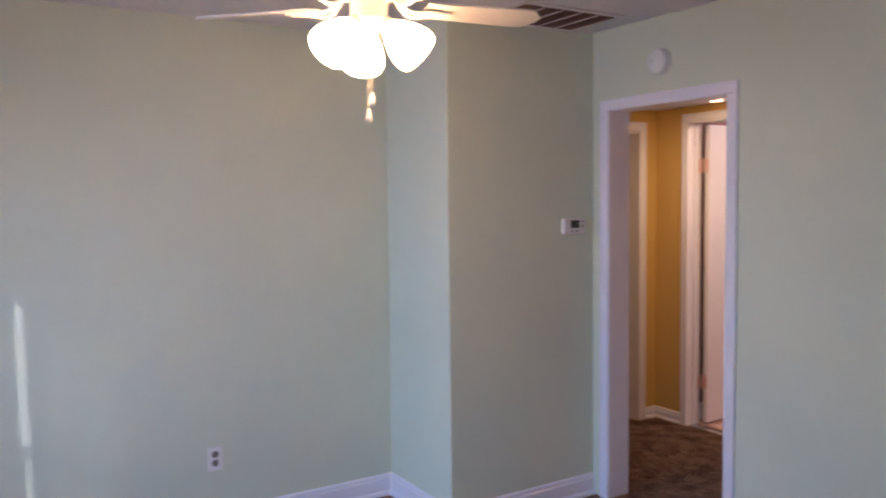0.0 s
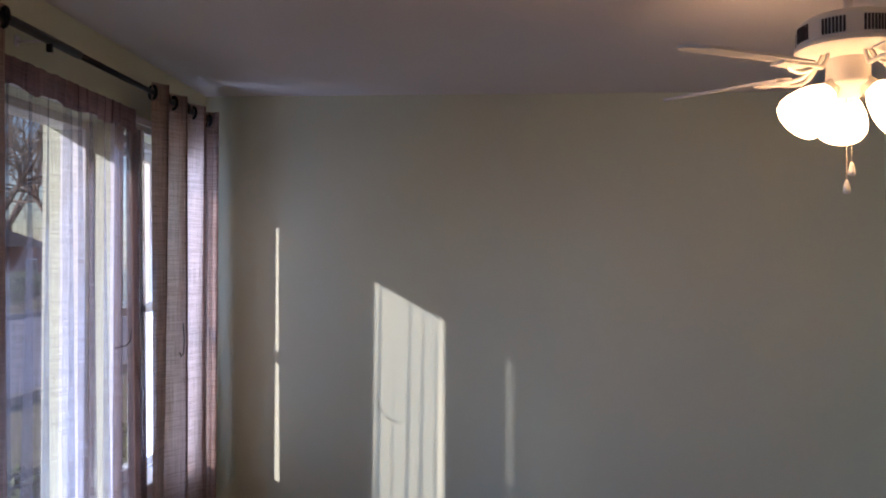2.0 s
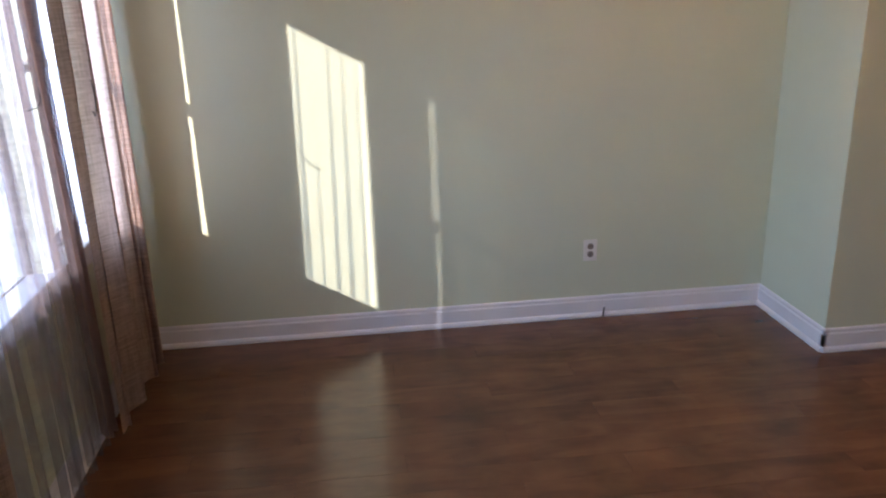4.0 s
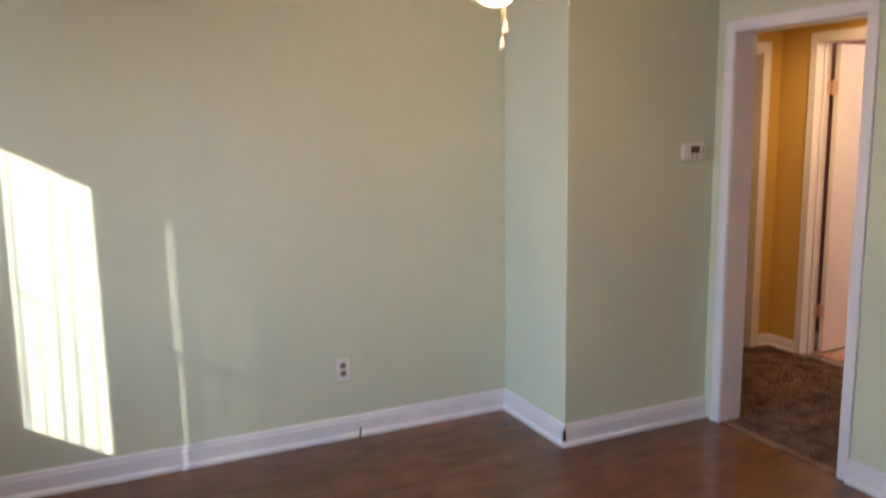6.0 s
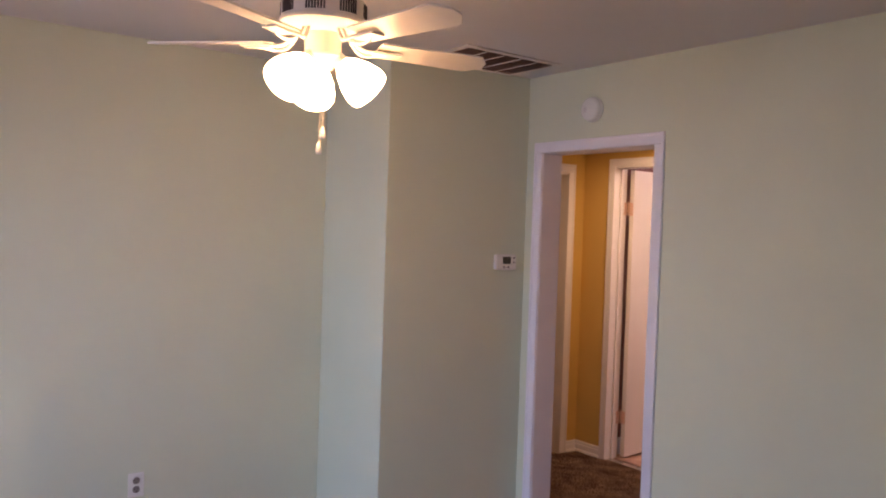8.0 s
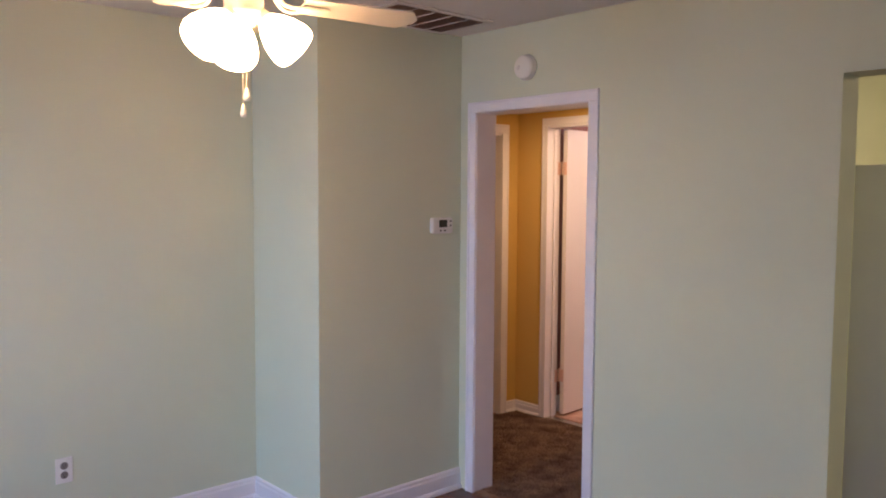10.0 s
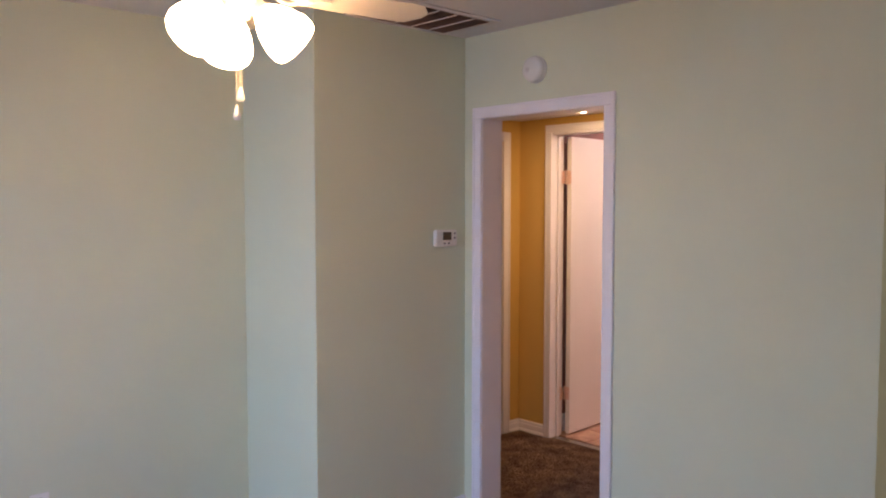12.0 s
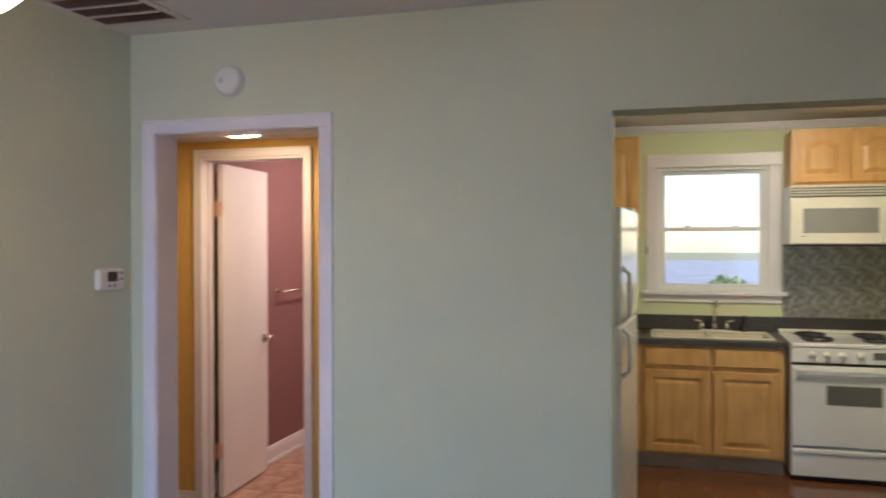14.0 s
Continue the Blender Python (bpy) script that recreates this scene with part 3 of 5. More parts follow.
# ------------------------------------------------------------ curtains
def pleats(bm, y0, y1, z0, z1, x, amp, waves, seed, flare=0.0, top_amp=0.4, cols=160, rows=26, lean=0.0):
    """A hanging cloth, gathered into soft uneven folds that open downwards."""
    rnd = random.Random(seed)
    ph = [rnd.uniform(0, 6.28) for _ in range(4)]
    grid = []
    for j in range(rows + 1):
        v = j / rows
        row = []
        for i in range(cols + 1):
            u = i / cols
            k = top_amp + (1 - top_amp) * min(1, v * 1.6)
            w = u + 0.012 * math.sin(9 * u + ph[0] + v * 1.1)
            d = math.sin(2 * math.pi * waves * w + ph[1]) + 0.35 * math.sin(2 * math.pi * waves * 2.3 * w + ph[2] + v * 1.7) + 0.3 * math.sin(2 * math.pi * waves * 0.43 * w + ph[3] + v)
            yy = y0 + (y1 - y0) * u + 0.012 * k * math.sin(2 * math.pi * waves * w + ph[3]) + (u - 0.5) * flare * v + lean * v
            row.append(bm.verts.new((x + amp * k * d, yy, z1 + (z0 - z1) * v + 0.006 * math.sin(14 * u + ph[2]) * v)))
        grid.append(row)
    for a, b in zip(grid, grid[1:]):
        for i in range(cols):
            bm.faces.new((a[i], a[i + 1], b[i + 1], b[i]))


def sheer(y0, y1, seed, waves, lean=0.0, flare=0.0, gather=0.0, gather_low=0.0):
    th = thing("sheer_curtain", (W + 0.06, (y0 + y1) / 2, 0.04), "thin brown voile curtain gathered on a narrow rod", "curtain", group="sheer curtains")
    bm = bmesh.new()
    pleats(bm, y0, y1, 0.04, 2.14, W + 0.062, 0.021, waves, seed, top_amp=0.5, lean=lean, flare=flare)
    part("panel", bm, M_SHEER, th, smooth=True)
    for a, b in ((y1, y1 + gather), (y0 - gather_low, y0)):
        if b - a < 0.01:
            continue
        bm = bmesh.new()
        pleats(bm, a, b, 0.045, 2.14, W + 0.058, 0.020, (b - a) * 40, seed + 4, top_amp=0.7, lean=lean, cols=120)
        part("gathered_edge", bm, M_GATHERED, th, "dense brown folds at the edge of the voile", smooth=True)
    bm = bmesh.new()
    pleats(bm, y0, y1, 2.125, 2.205, W + 0.076, 0.004, waves * 1.5, seed + 9, top_amp=1.0, rows=3)
    part("rod_pocket", bm, M_SHEERHEM, th, "dark doubled heading of the voile", smooth=True)
    return th


sheer(-1.83, -1.40, 3, 4, gather_low=0.10)
sheer(-1.41, -0.975, 5, 5, lean=0.05, gather=0.10)

single("sheer_rod", boxes((W + 0.058, W + 0.063, -2.6, -0.13, 2.165, 2.18)), M_TRIM, "thin white flat rod under the black one", "curtain rod")

rod = thing("curtain_rod", (W + 0.1, -1.4, 2.27), "black metal curtain rod across the windows", "curtain rod")
bm = bmesh.new()
tube(bm, (W + 0.1, -1.60, 2.287), (W + 0.1, -0.17, 2.287), 0.0105, seg=20)
part("rod", bm, M_ROD, rod, smooth=True)
bm = bmesh.new()
tube(bm, (W + 0.1, -3.0, 2.287), (W + 0.1, -1.42, 2.287), 0.0135, seg=20)
part("sleeve", bm, M_ROD, rod, smooth=True)
for yy in (-1.585, -0.20):
    bm = boxes((W + 0.006, W + 0.09, yy - 0.002, yy + 0.002, 2.281, 2.287), (W, W + 0.006, yy - 0.008, yy + 0.008, 2.27, 2.30))
    arm = part("bracket", bm, M_TRIM, rod, "white painted bracket")
    bm = boxes((W + 0.092, W + 0.108, yy - 0.006, yy + 0.006, 2.252, 2.279))
    part("set_screw", bm, M_ROD, rod, bevel=0.001)


def grommet_panel(y0, y1, n, seed, flare=0.1):
    """A heavy panel threaded on the rod by rings; it swings in deep folds either side of the rod."""
    th = thing("curtain", (W + 0.1, (y0 + y1) / 2, 0.02), "taupe slub-weave curtain hanging on black grommets", "curtain", group="grommet curtains")
    rnd = random.Random(seed)
    bm = bmesh.new()
    cols, rows = n * 24, 30
    ph = rnd.uniform(0, 6.28)
    grid = []
    for j in range(rows + 1):
        v = j / rows
        row = []
        for i in range(cols + 1):
            u = i / cols
            a = math.pi * n * u
            d = math.sin(a) * (0.042 - 0.008 * v) + 0.010 * v * math.sin(2.7 * a + ph + 2 * v) + 0.006 * math.sin(0.7 * a + 3 * v)
            yy = y0 + (y1 - y0) * u + 0.022 * math.sin(2 * a) + (u - 0.5) * flare * v
            row.append(bm.verts.new((W + 0.1 + d, yy, 2.325 + (0.03 - 2.325) * v + 0.008 * math.sin(a) * v)))
        grid.append(row)
    for a, b in zip(grid, grid[1:]):
        for i in range(cols):
            bm.faces.new((a[i], a[i + 1], b[i + 1], b[i]))
    part("panel", bm, M_PANEL, th, smooth=True)
    for k in range(n + 1):
        yy = y0 + (y1 - y0) * k / n
        if k in (0, n):
            yy += 0.012 if k == 0 else -0.012
        m = Matrix.Translation((W + 0.1, yy, 2.287)) @ Euler((radians(90), 0, radians(35 if k % 2 else -35))).to_matrix().to_4x4()
        g = bmesh.new()
        lathe(g, [(0.017, -0.003), (0.029, -0.004), (0.031, 0.0), (0.029, 0.004), (0.017, 0.003), (0.017, -0.003)], m, 24)
        part("grommet", g, M_ROD, th, "black metal curtain grommet", smooth=True)
    return th


grommet_panel(-0.88, -0.343, 5, 2, 0.0)
grommet_panel(-0.272, -0.185, 2, 4, 0.0)
grommet_panel(-2.66, -1.79, 8, 8, 0.0)

tie = thing("tieback", (W + 0.075, -0.98, 1.35), "thin dark tieback cord hooked through the voile", "tieback")
bm = bmesh.new()
bent(bm, [(W + 0.075, -1.11, 1.348), (W + 0.078, -1.036, 1.349), (W + 0.080, -1.005, 1.365), (W + 0.075, -0.991, 1.392), (W + 0.072, -0.975, 1.40)], 0.0025, 8)
part("cord", bm, M_DARK, tie, smooth=True)
bm = bmesh.new()
bent(bm, [(W + 0.155, -0.694, 1.40), (W + 0.158, -0.690, 1.33), (W + 0.158, -0.700, 1.281), (W + 0.158, -0.722, 1.270), (W + 0.155, -0.732, 1.29)], 0.0022, 8)
part("loop", bm, M_DARK, tie, smooth=True)


# ------------------------------------------------------------ ceiling fan
FX, FY = -0.885, -1.575
fan = thing("ceiling_fan", (FX, FY, H), "cream five-blade ceiling fan with three lit frosted shades", "ceiling fan")
T = Matrix.Translation((FX, FY, 0))
bm = bmesh.new()
lathe(bm, [(0.0, H), (0.068, H), (0.068, H - 0.012), (0.055, H - 0.04), (0.03, H - 0.055), (0.0, H - 0.055)], T)
part("canopy", bm, M_FAN, fan, smooth=True)
bm = bmesh.new()
tube(bm, (FX, FY, H - 0.05), (FX, FY, 2.325), 0.012, seg=20)
part("downrod", bm, M_FAN, fan, smooth=True)
bm = bmesh.new()
lathe(bm, [(0.0, 2.333), (0.06, 2.332), (0.105, 2.322), (0.128, 2.306), (0.131, 2.30), (0.131, 2.248), (0.137, 2.245), (0.137, 2.232), (0.11, 2.215), (0.06, 2.208), (0.0, 2.208)], T, 48)
motor = part("motor_housing", bm, M_FAN, fan, smooth=True)
soften(motor, 0.001)
bm = bmesh.new()
for g in range(8):
    for k in range(7):
        a = radians(g * 45 + 5 + (k - 3) * 3.9)
        r = box(bm, -0.002, 0.004, -0.0028, 0.0028, -0.021, 0.021)
        bmesh.ops.transform(bm, matrix=T @ Matrix.Rotation(a, 4, "Z") @ Matrix.Translation((0.129, 0, 2.275)), verts=r)
part("cooling_grille", bm, M_SLOT, fan, "dark vertical cooling slots round the motor")["kind"] = "stuff"
bm = bmesh.new()
lathe(bm, [(0.0, 2.215), (0.055, 2.213), (0.057, 2.205), (0.057, 2.148), (0.062, 2.143), (0.062, 2.135), (0.045, 2.125), (0.03, 2.10), (0.0, 2.095)], T, 40)
part("switch_housing", bm, M_FAN, fan, smooth=True)
for k in range(5):
    a = radians(62 + 72 * k)
    R = T @ Matrix.Rotation(a, 4, "Z")
    bm = bmesh.new()
    out, steps = [], 10
    x0, x1 = 0.18, 0.575
    for i in range(steps + 1):
        u = i / steps
        w = 0.052 + 0.016 * u
        if u > 0.85:
            w *= math.sqrt(max(0.05, 1 - ((u - 0.85) / 0.155) ** 2))
        out.append((x0 + (x1 - x0) * u, w))
    tp = Matrix.Translation((0, 0, 2.183)) @ Matrix.Rotation(radians(-11), 4, "X")
    ringv = [[bm.verts.new(R @ tp @ Vector((x, s * w, h))) for x, w in out] for s in (-1, 1) for h in (-0.003, 0.003)]
    for i in range(steps):
        bm.faces.new((ringv[0][i], ringv[0][i + 1], ringv[2][i + 1], ringv[2][i]))
        bm.faces.new((ringv[1][i], ringv[1][i + 1], ringv[3][i + 1], ringv[3][i]))
        bm.faces.new((ringv[0][i], ringv[0][i + 1], ringv[1][i + 1], ringv[1][i]))
        bm.faces.new((ringv[2][i], ringv[2][i + 1], ringv[3][i + 1], ringv[3][i]))
    for i in (0, steps):
        bm.faces.new((ringv[0][i], ringv[1][i], ringv[3][i], ringv[2][i]))
    bl = part("blade", bm, M_BLADE, fan)
    bm = bmesh.new()
    side = [(0.085, 0.008, 2.216), (0.10, 0.012, 2.190), (0.12, 0.02, 2.172), (0.14, 0.029, 2.166), (0.16, 0.033, 2.166), (0.185, 0.030, 2.170), (0.215, 0.012, 2.173)]
    bent(bm, [R @ Vector(p) for p in side + [(x, -y, z) for x, y, z in side[::-1]]], 0.006, 8)
    r = box(bm, 0.17, 0.26, -0.024, 0.024, 2.169, 2.175)
    bmesh.ops.transform(bm, matrix=R, verts=r)
    part("blade_iron", bm, M_FAN, fan, "curved cream blade bracket", smooth=False)
VIEW = radians(63)
for k, off in enumerate((10, 130, 250)):
    a = VIEW + radians(off)
    R = T @ Matrix.Rotation(a, 4, "Z") @ Matrix.Translation((0.045, 0, 2.135)) @ Matrix.Rotation(radians(-47), 4, "Y")
    bm = bmesh.new()
    lathe(bm, [(0.0, 0.0), (0.022, 0.0), (0.024, -0.02), (0.03, -0.035), (0.0, -0.036)], R, 24)
    sock = part("socket", bm, M_FAN, fan, smooth=True)
    bm = bmesh.new()
    lathe(bm, [(0.024, -0.025), (0.032, -0.034), (0.046, -0.055), (0.060, -0.085), (0.069, -0.118), (0.070, -0.137), (0.066, -0.150), (0.062, -0.150), (0.066, -0.137), (0.065, -0.118), (0.056, -0.086), (0.042, -0.057), (0.028, -0.036)], R, 32)
    part("shade", bm, M_FAN_SHADE, fan, "glowing frosted glass tulip shade", smooth=True)
    bm = bmesh.new()
    bmesh.ops.create_uvsphere(bm, u_segments=16, v_segments=12, radius=0.03, matrix=R @ Matrix.Translation((0, 0, -0.085)))
    part("bulb", bm, M_FAN_SHADE, fan, "lit round bulb", smooth=True)
for dx, dy, zb in ((-0.011, -0.011, 1.853), (0.012, 0.009, 1.904)):
    bm = bmesh.new()
    z = 2.10
    while z > zb + 0.018:
        bmesh.ops.create_icosphere(bm, subdivisions=1, radius=0.0019, matrix=Matrix.Translation((FX + dx, FY + dy, z)))
        z -= 0.0045
    ch = part("pull_chain", bm, M_CHAIN, fan, "thin beaded pull chain", smooth=True)
    bm = bmesh.new()
    lathe(bm, [(0.0, zb + 0.022), (0.003, zb + 0.021), (0.006, zb + 0.012), (0.009, zb - 0.002), (0.0095, zb - 0.010), (0.007, zb - 0.016), (0.0, zb - 0.017)], Matrix.Translation((FX + dx, FY + dy, 0)), 20)
    part("pull", bm, M_PLASTIC, ch, "white bell-shaped chain pull", smooth=True)


# ------------------------------------------------------------ wall and ceiling fittings
def return_grille():
    x0, x1, y0, y1 = 0.155, 0.755, -0.995, -0.605
    th = thing("return_grille", ((x0 + x1) / 2, (y0 + y1) / 2, H), "brown-louvred return air grille in the ceiling", "air vent")
    part("frame", boxes((x0, x1, y0, y0 + 0.035, H - 0.008, H - 0.0005), (x0, x1, y1 - 0.035, y1, H - 0.008, H - 0.0005), (x0, x0 + 0.035, y0 + 0.035, y1 - 0.035, H - 0.008, H - 0.0005), (x1 - 0.035, x1, y0 + 0.035, y1 - 0.035, H - 0.008, H - 0.0005)), M_GRILLE_FRAME, th, bevel=0.002)
    # thin sheet on the ceiling; its colour is the shade behind the slats
    part("backing", boxes((x0 + 0.035, x1 - 0.035, y0 + 0.035, y1 - 0.035, H - 0.0025, H - 0.0005)), M_SLOT, th, "near-black sheet for the shade behind the louvres")
    for k in range(1, 5):
        xx = x0 + 0.035 + (x1 - x0 - 0.07) * k / 5
        part("bar", boxes((xx - 0.003, xx + 0.003, y0 + 0.035, y1 - 0.035, H - 0.012, H - 0.003)), M_GRILLE_FRAME, th, "pale cross bar")
    yy = y0 + 0.042
    while yy < y1 - 0.04:
        bm = bmesh.new()
        r = box(bm, x0 + 0.036, x1 - 0.036, -0.0055, 0.0055, -0.0006, 0.0006)
        bmesh.ops.transform(bm, matrix=Matrix.Translation((0, yy, H - 0.0075)) @ Matrix.Rotation(radians(35), 4, "X"), verts=r)
        part("slat", bm, M_GRILLE, th)
        yy += 0.0125


return_grille()

sm = thing("smoke_alarm", (B, -1.075, 2.235), "round white smoke alarm above the doorway", "smoke alarm")
bm = bmesh.new()
RA = Matrix.Translation((B, -1.075, 2.235)) @ Matrix.Rotation(radians(-90), 4, "Y")
lathe(bm, [(0.0, 0.0), (0.062, 0.0), (0.063, 0.012), (0.058, 0.014), (0.060, 0.018), (0.056, 0.034), (0.045, 0.040), (0.0, 0.042)], RA, 40)
part("body", bm, M_PLASTIC, sm, smooth=True)
bm = bmesh.new()
lathe(bm, [(0.0, 0.0425), (0.010, 0.0425), (0.012, 0.040), (0.0, 0.040)], RA @ Matrix.Translation((-0.002, 0.022, 0)), 20)
part("test_button", bm, M_GRILLE_FRAME, sm, "small grey test button", smooth=True)

ths = thing("thermostat", (0.75, -CH, 1.45), "white wall thermostat with dark display", "thermostat")
part("body", boxes((0.682, 0.83, -CH - 0.028, -CH, 1.408, 1.492)), M_PLASTIC, ths, bevel=0.012)
part("display", boxes((0.728, 0.783, -CH - 0.0305, -CH - 0.027, 1.441, 1.480)), M_LCD, ths, "dark grey liquid crystal display")
for xx, zz in ((0.808, 1.473), (0.808, 1.450), (0.738, 1.424), (0.768, 1.424)):
    part("button", boxes((xx - 0.006, xx + 0.006, -CH - 0.0305, -CH - 0.027, zz - 0.0045, zz + 0.0045)), M_GREYGLASS, ths, "small grey button", bevel=0.002)

out = thing("wall_outlet", (-0.956, 0, 0.37), "white duplex wall outlet", "outlet")
part("cover_plate", boxes((-0.993, -0.919, -0.006, 0, 0.312, 0.428)), M_PLASTIC, out, bevel=0.003)
for zz in (0.349, 0.391):
    bm = bmesh.new()
    bmesh.ops.create_cone(bm, cap_ends=True, segments=24, radius1=0.017, radius2=0.016, depth=0.003, matrix=Matrix.Translation((-0.956, -0.0072, zz)) @ Matrix.Rotation(radians(90), 4, "X"))
    rc = part("receptacle", bm, M_RECEPT, out, "greyish receptacle face")
    part("slots", boxes((-0.9635, -0.9605, -0.0095, -0.0085, zz - 0.001, zz + 0.009), (-0.9515, -0.9485, -0.0095, -0.0085, zz, zz + 0.008), (-0.9585, -0.9535, -0.0095, -0.0085, zz - 0.010, zz - 0.005)), M_SLOT, rc, "dark outlet slots")

bm = bmesh.new()
bent(bm, [(-0.885, -0.03, 0.004), (-0.882, -0.032, 0.03), (-0.878, -0.028, 0.055)], 0.004, 8)
single("cable_stub", bm, M_DARK, "short black cable stub poking up at the baseboard", "cable", smooth=True)


# ------------------------------------------------------------ doors
def knob(th, at, n, mat, lever=False, parent=None):
    """A round rose and knob; n: unit direction it stands out to."""
    n = Vector(n)
    m = Matrix.Translation(at) @ n.to_track_quat("Z", "Y").to_matrix().to_4x4()
    bm = bmesh.new()
    lathe(bm, [(0.0, 0.006), (0.030, 0.005), (0.032, 0.0), (0.0, 0.0)], m, 28)
    lathe(bm, [(0.011, 0.004), (0.010, 0.03), (0.02, 0.036), (0.027, 0.05), (0.025, 0.06), (0.015, 0.066), (0.0, 0.067)], m, 28)
    return part("door_knob", bm, mat, parent or th, "round metal door knob", smooth=True)


bath_door = thing("door_1", (HX + 0.12, -0.075, 0.012), "plain white flush bathroom door standing open", "door", kind="structure")
leaf = part("leaf", boxes((HX + 0.135, HX + 0.135 + 0.625, -0.110, -0.075, 0.016, 2.078)), M_DOOR, bath_door, bevel=0.002)
knob(bath_door, (HX + 0.70, -0.110, 0.935), (0, -1, 0), M_CHROME)
knob(bath_door, (HX + 0.70, -0.075, 0.935), (0, 1, 0), M_CHROME)
for zz in (1.80, 0.30):
    bm = boxes((HX + 0.082, HX + 0.118, -0.0685, -0.0655, zz - 0.045, zz + 0.045), (HX + 0.1335, HX + 0.1365, -0.106, -0.078, zz - 0.045, zz + 0.045))
    for k in range(5):
        tube(bm, (HX + 0.127, -0.074, zz - 0.045 + 0.0182 * k), (HX + 0.127, -0.074, zz - 0.045 + 0.0182 * k + 0.0165), 0.0065, seg=12)
    tube(bm, (HX + 0.127, -0.074, zz + 0.045), (HX + 0.127, -0.074, zz + 0.053), 0.005, 0.003, seg=12)
    part("hinge", bm, M_HINGE, bath_door, "worn copper-coloured butt hinge")
bath_door.rotation_euler = (0, 0, radians(3))

bed_door = thing("door_2", (2.093, HY + 0.085, 0.014), "plain white flush bedroom door standing open", "door", kind="structure")
# leaf colour carries the shade on the side turned from the hall light
part("leaf", boxes((2.097, 2.097 + 0.65, HY + 0.09, HY + 0.125, 0.02, 2.03)), M_DOORSHADE, bed_door, bevel=0.002)
knob(bed_door, (2.097 + 0.59, HY + 0.125, 0.935), (0, 1, 0), M_BRONZE)
knob(bed_door, (2.097 + 0.59, HY + 0.09, 0.935), (0, -1, 0), M_BRONZE)
bed_door.rotation_euler = (0, 0, radians(58))

bar = thing("towel_bar", (3.65, 0.02, 1.23), "brushed nickel towel bar on a mauve wall", "towel bar")
bm = bmesh.new()
tube(bm, (3.37, -0.05, 1.235), (3.97, -0.05, 1.235), 0.008, seg=14)
part("bar", bm, M_CHROME, bar, smooth=True)
for xx in (3.37, 3.97):
    bm = bmesh.new()
    tube(bm, (xx, 0.02, 1.235), (xx, 0.012, 1.235), 0.022, seg=20)
    tube(bm, (xx, 0.012, 1.235), (xx, -0.058, 1.235), 0.011, seg=16)
    part("post", bm, M_CHROME, bar, smooth=True)


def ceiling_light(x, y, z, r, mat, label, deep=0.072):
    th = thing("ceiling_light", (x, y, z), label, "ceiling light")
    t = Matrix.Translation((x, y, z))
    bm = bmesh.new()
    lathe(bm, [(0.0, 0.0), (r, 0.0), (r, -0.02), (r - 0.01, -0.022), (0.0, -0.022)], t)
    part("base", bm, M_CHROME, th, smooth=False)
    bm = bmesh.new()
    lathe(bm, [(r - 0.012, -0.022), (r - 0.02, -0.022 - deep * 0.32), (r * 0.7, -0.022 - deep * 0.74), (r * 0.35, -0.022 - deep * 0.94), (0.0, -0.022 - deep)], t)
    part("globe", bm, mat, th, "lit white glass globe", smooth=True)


ceiling_light(1.88, -0.54, HC, 0.13, M_HALL_LIGHT, "round flat lit ceiling light in the hall", deep=0.012)
ceiling_light(3.45, -0.95, H, 0.14, M_BATH_LIGHT, "round lit ceiling light in the bathroom")
# no fixture is in view here; this glow is added as kitchen fill
ceiling_light(3.0, -3.6, KC, 0.16, M_KITCHEN_FILL, "unseen round fill light added on the kitchen ceiling")


# ------------------------------------------------------------ kitchen
def arch_panel(bm, x, n, y0, y1, z0, z1, arch=0.03, thick=0.008, inset=0.0):
    """A raised panel with a cathedral arch at its top, facing along x by n."""
    y0, y1, z0, z1 = y0 + inset, y1 - inset, z0 + inset, z1 - inset
    pts = [(y0, z0), (y1, z0), (y1, z1 - arch)]
    k = 14
    for i in range(1, k):
        u = i / k
        s = math.sin(math.pi * min(1, max(0, (u - 0.12) / 0.76))) ** 1.3
        pts.append((y1 + (y0 - y1) * u, z1 - arch + arch * s))
    pts.append((y0, z1 - arch))
    cy, cz = (y0 + y1) / 2, (z0 + z1) / 2
    sx = 1 - 0.06 / (y1 - y0)
    sz = 1 - 0.06 / (z1 - z0)
    a = [bm.verts.new((x, y, z)) for y, z in pts]
    b = [bm.verts.new((x + n * thick, cy + (y - cy) * sx, cz + (z - cz) * sz)) for y, z in pts]
    for i in range(len(pts)):
        j = (i + 1) % len(pts)
        bm.faces.new((a[i], a[j], b[j], b[i]))
    bm.faces.new(b)
    bm.faces.new(a)


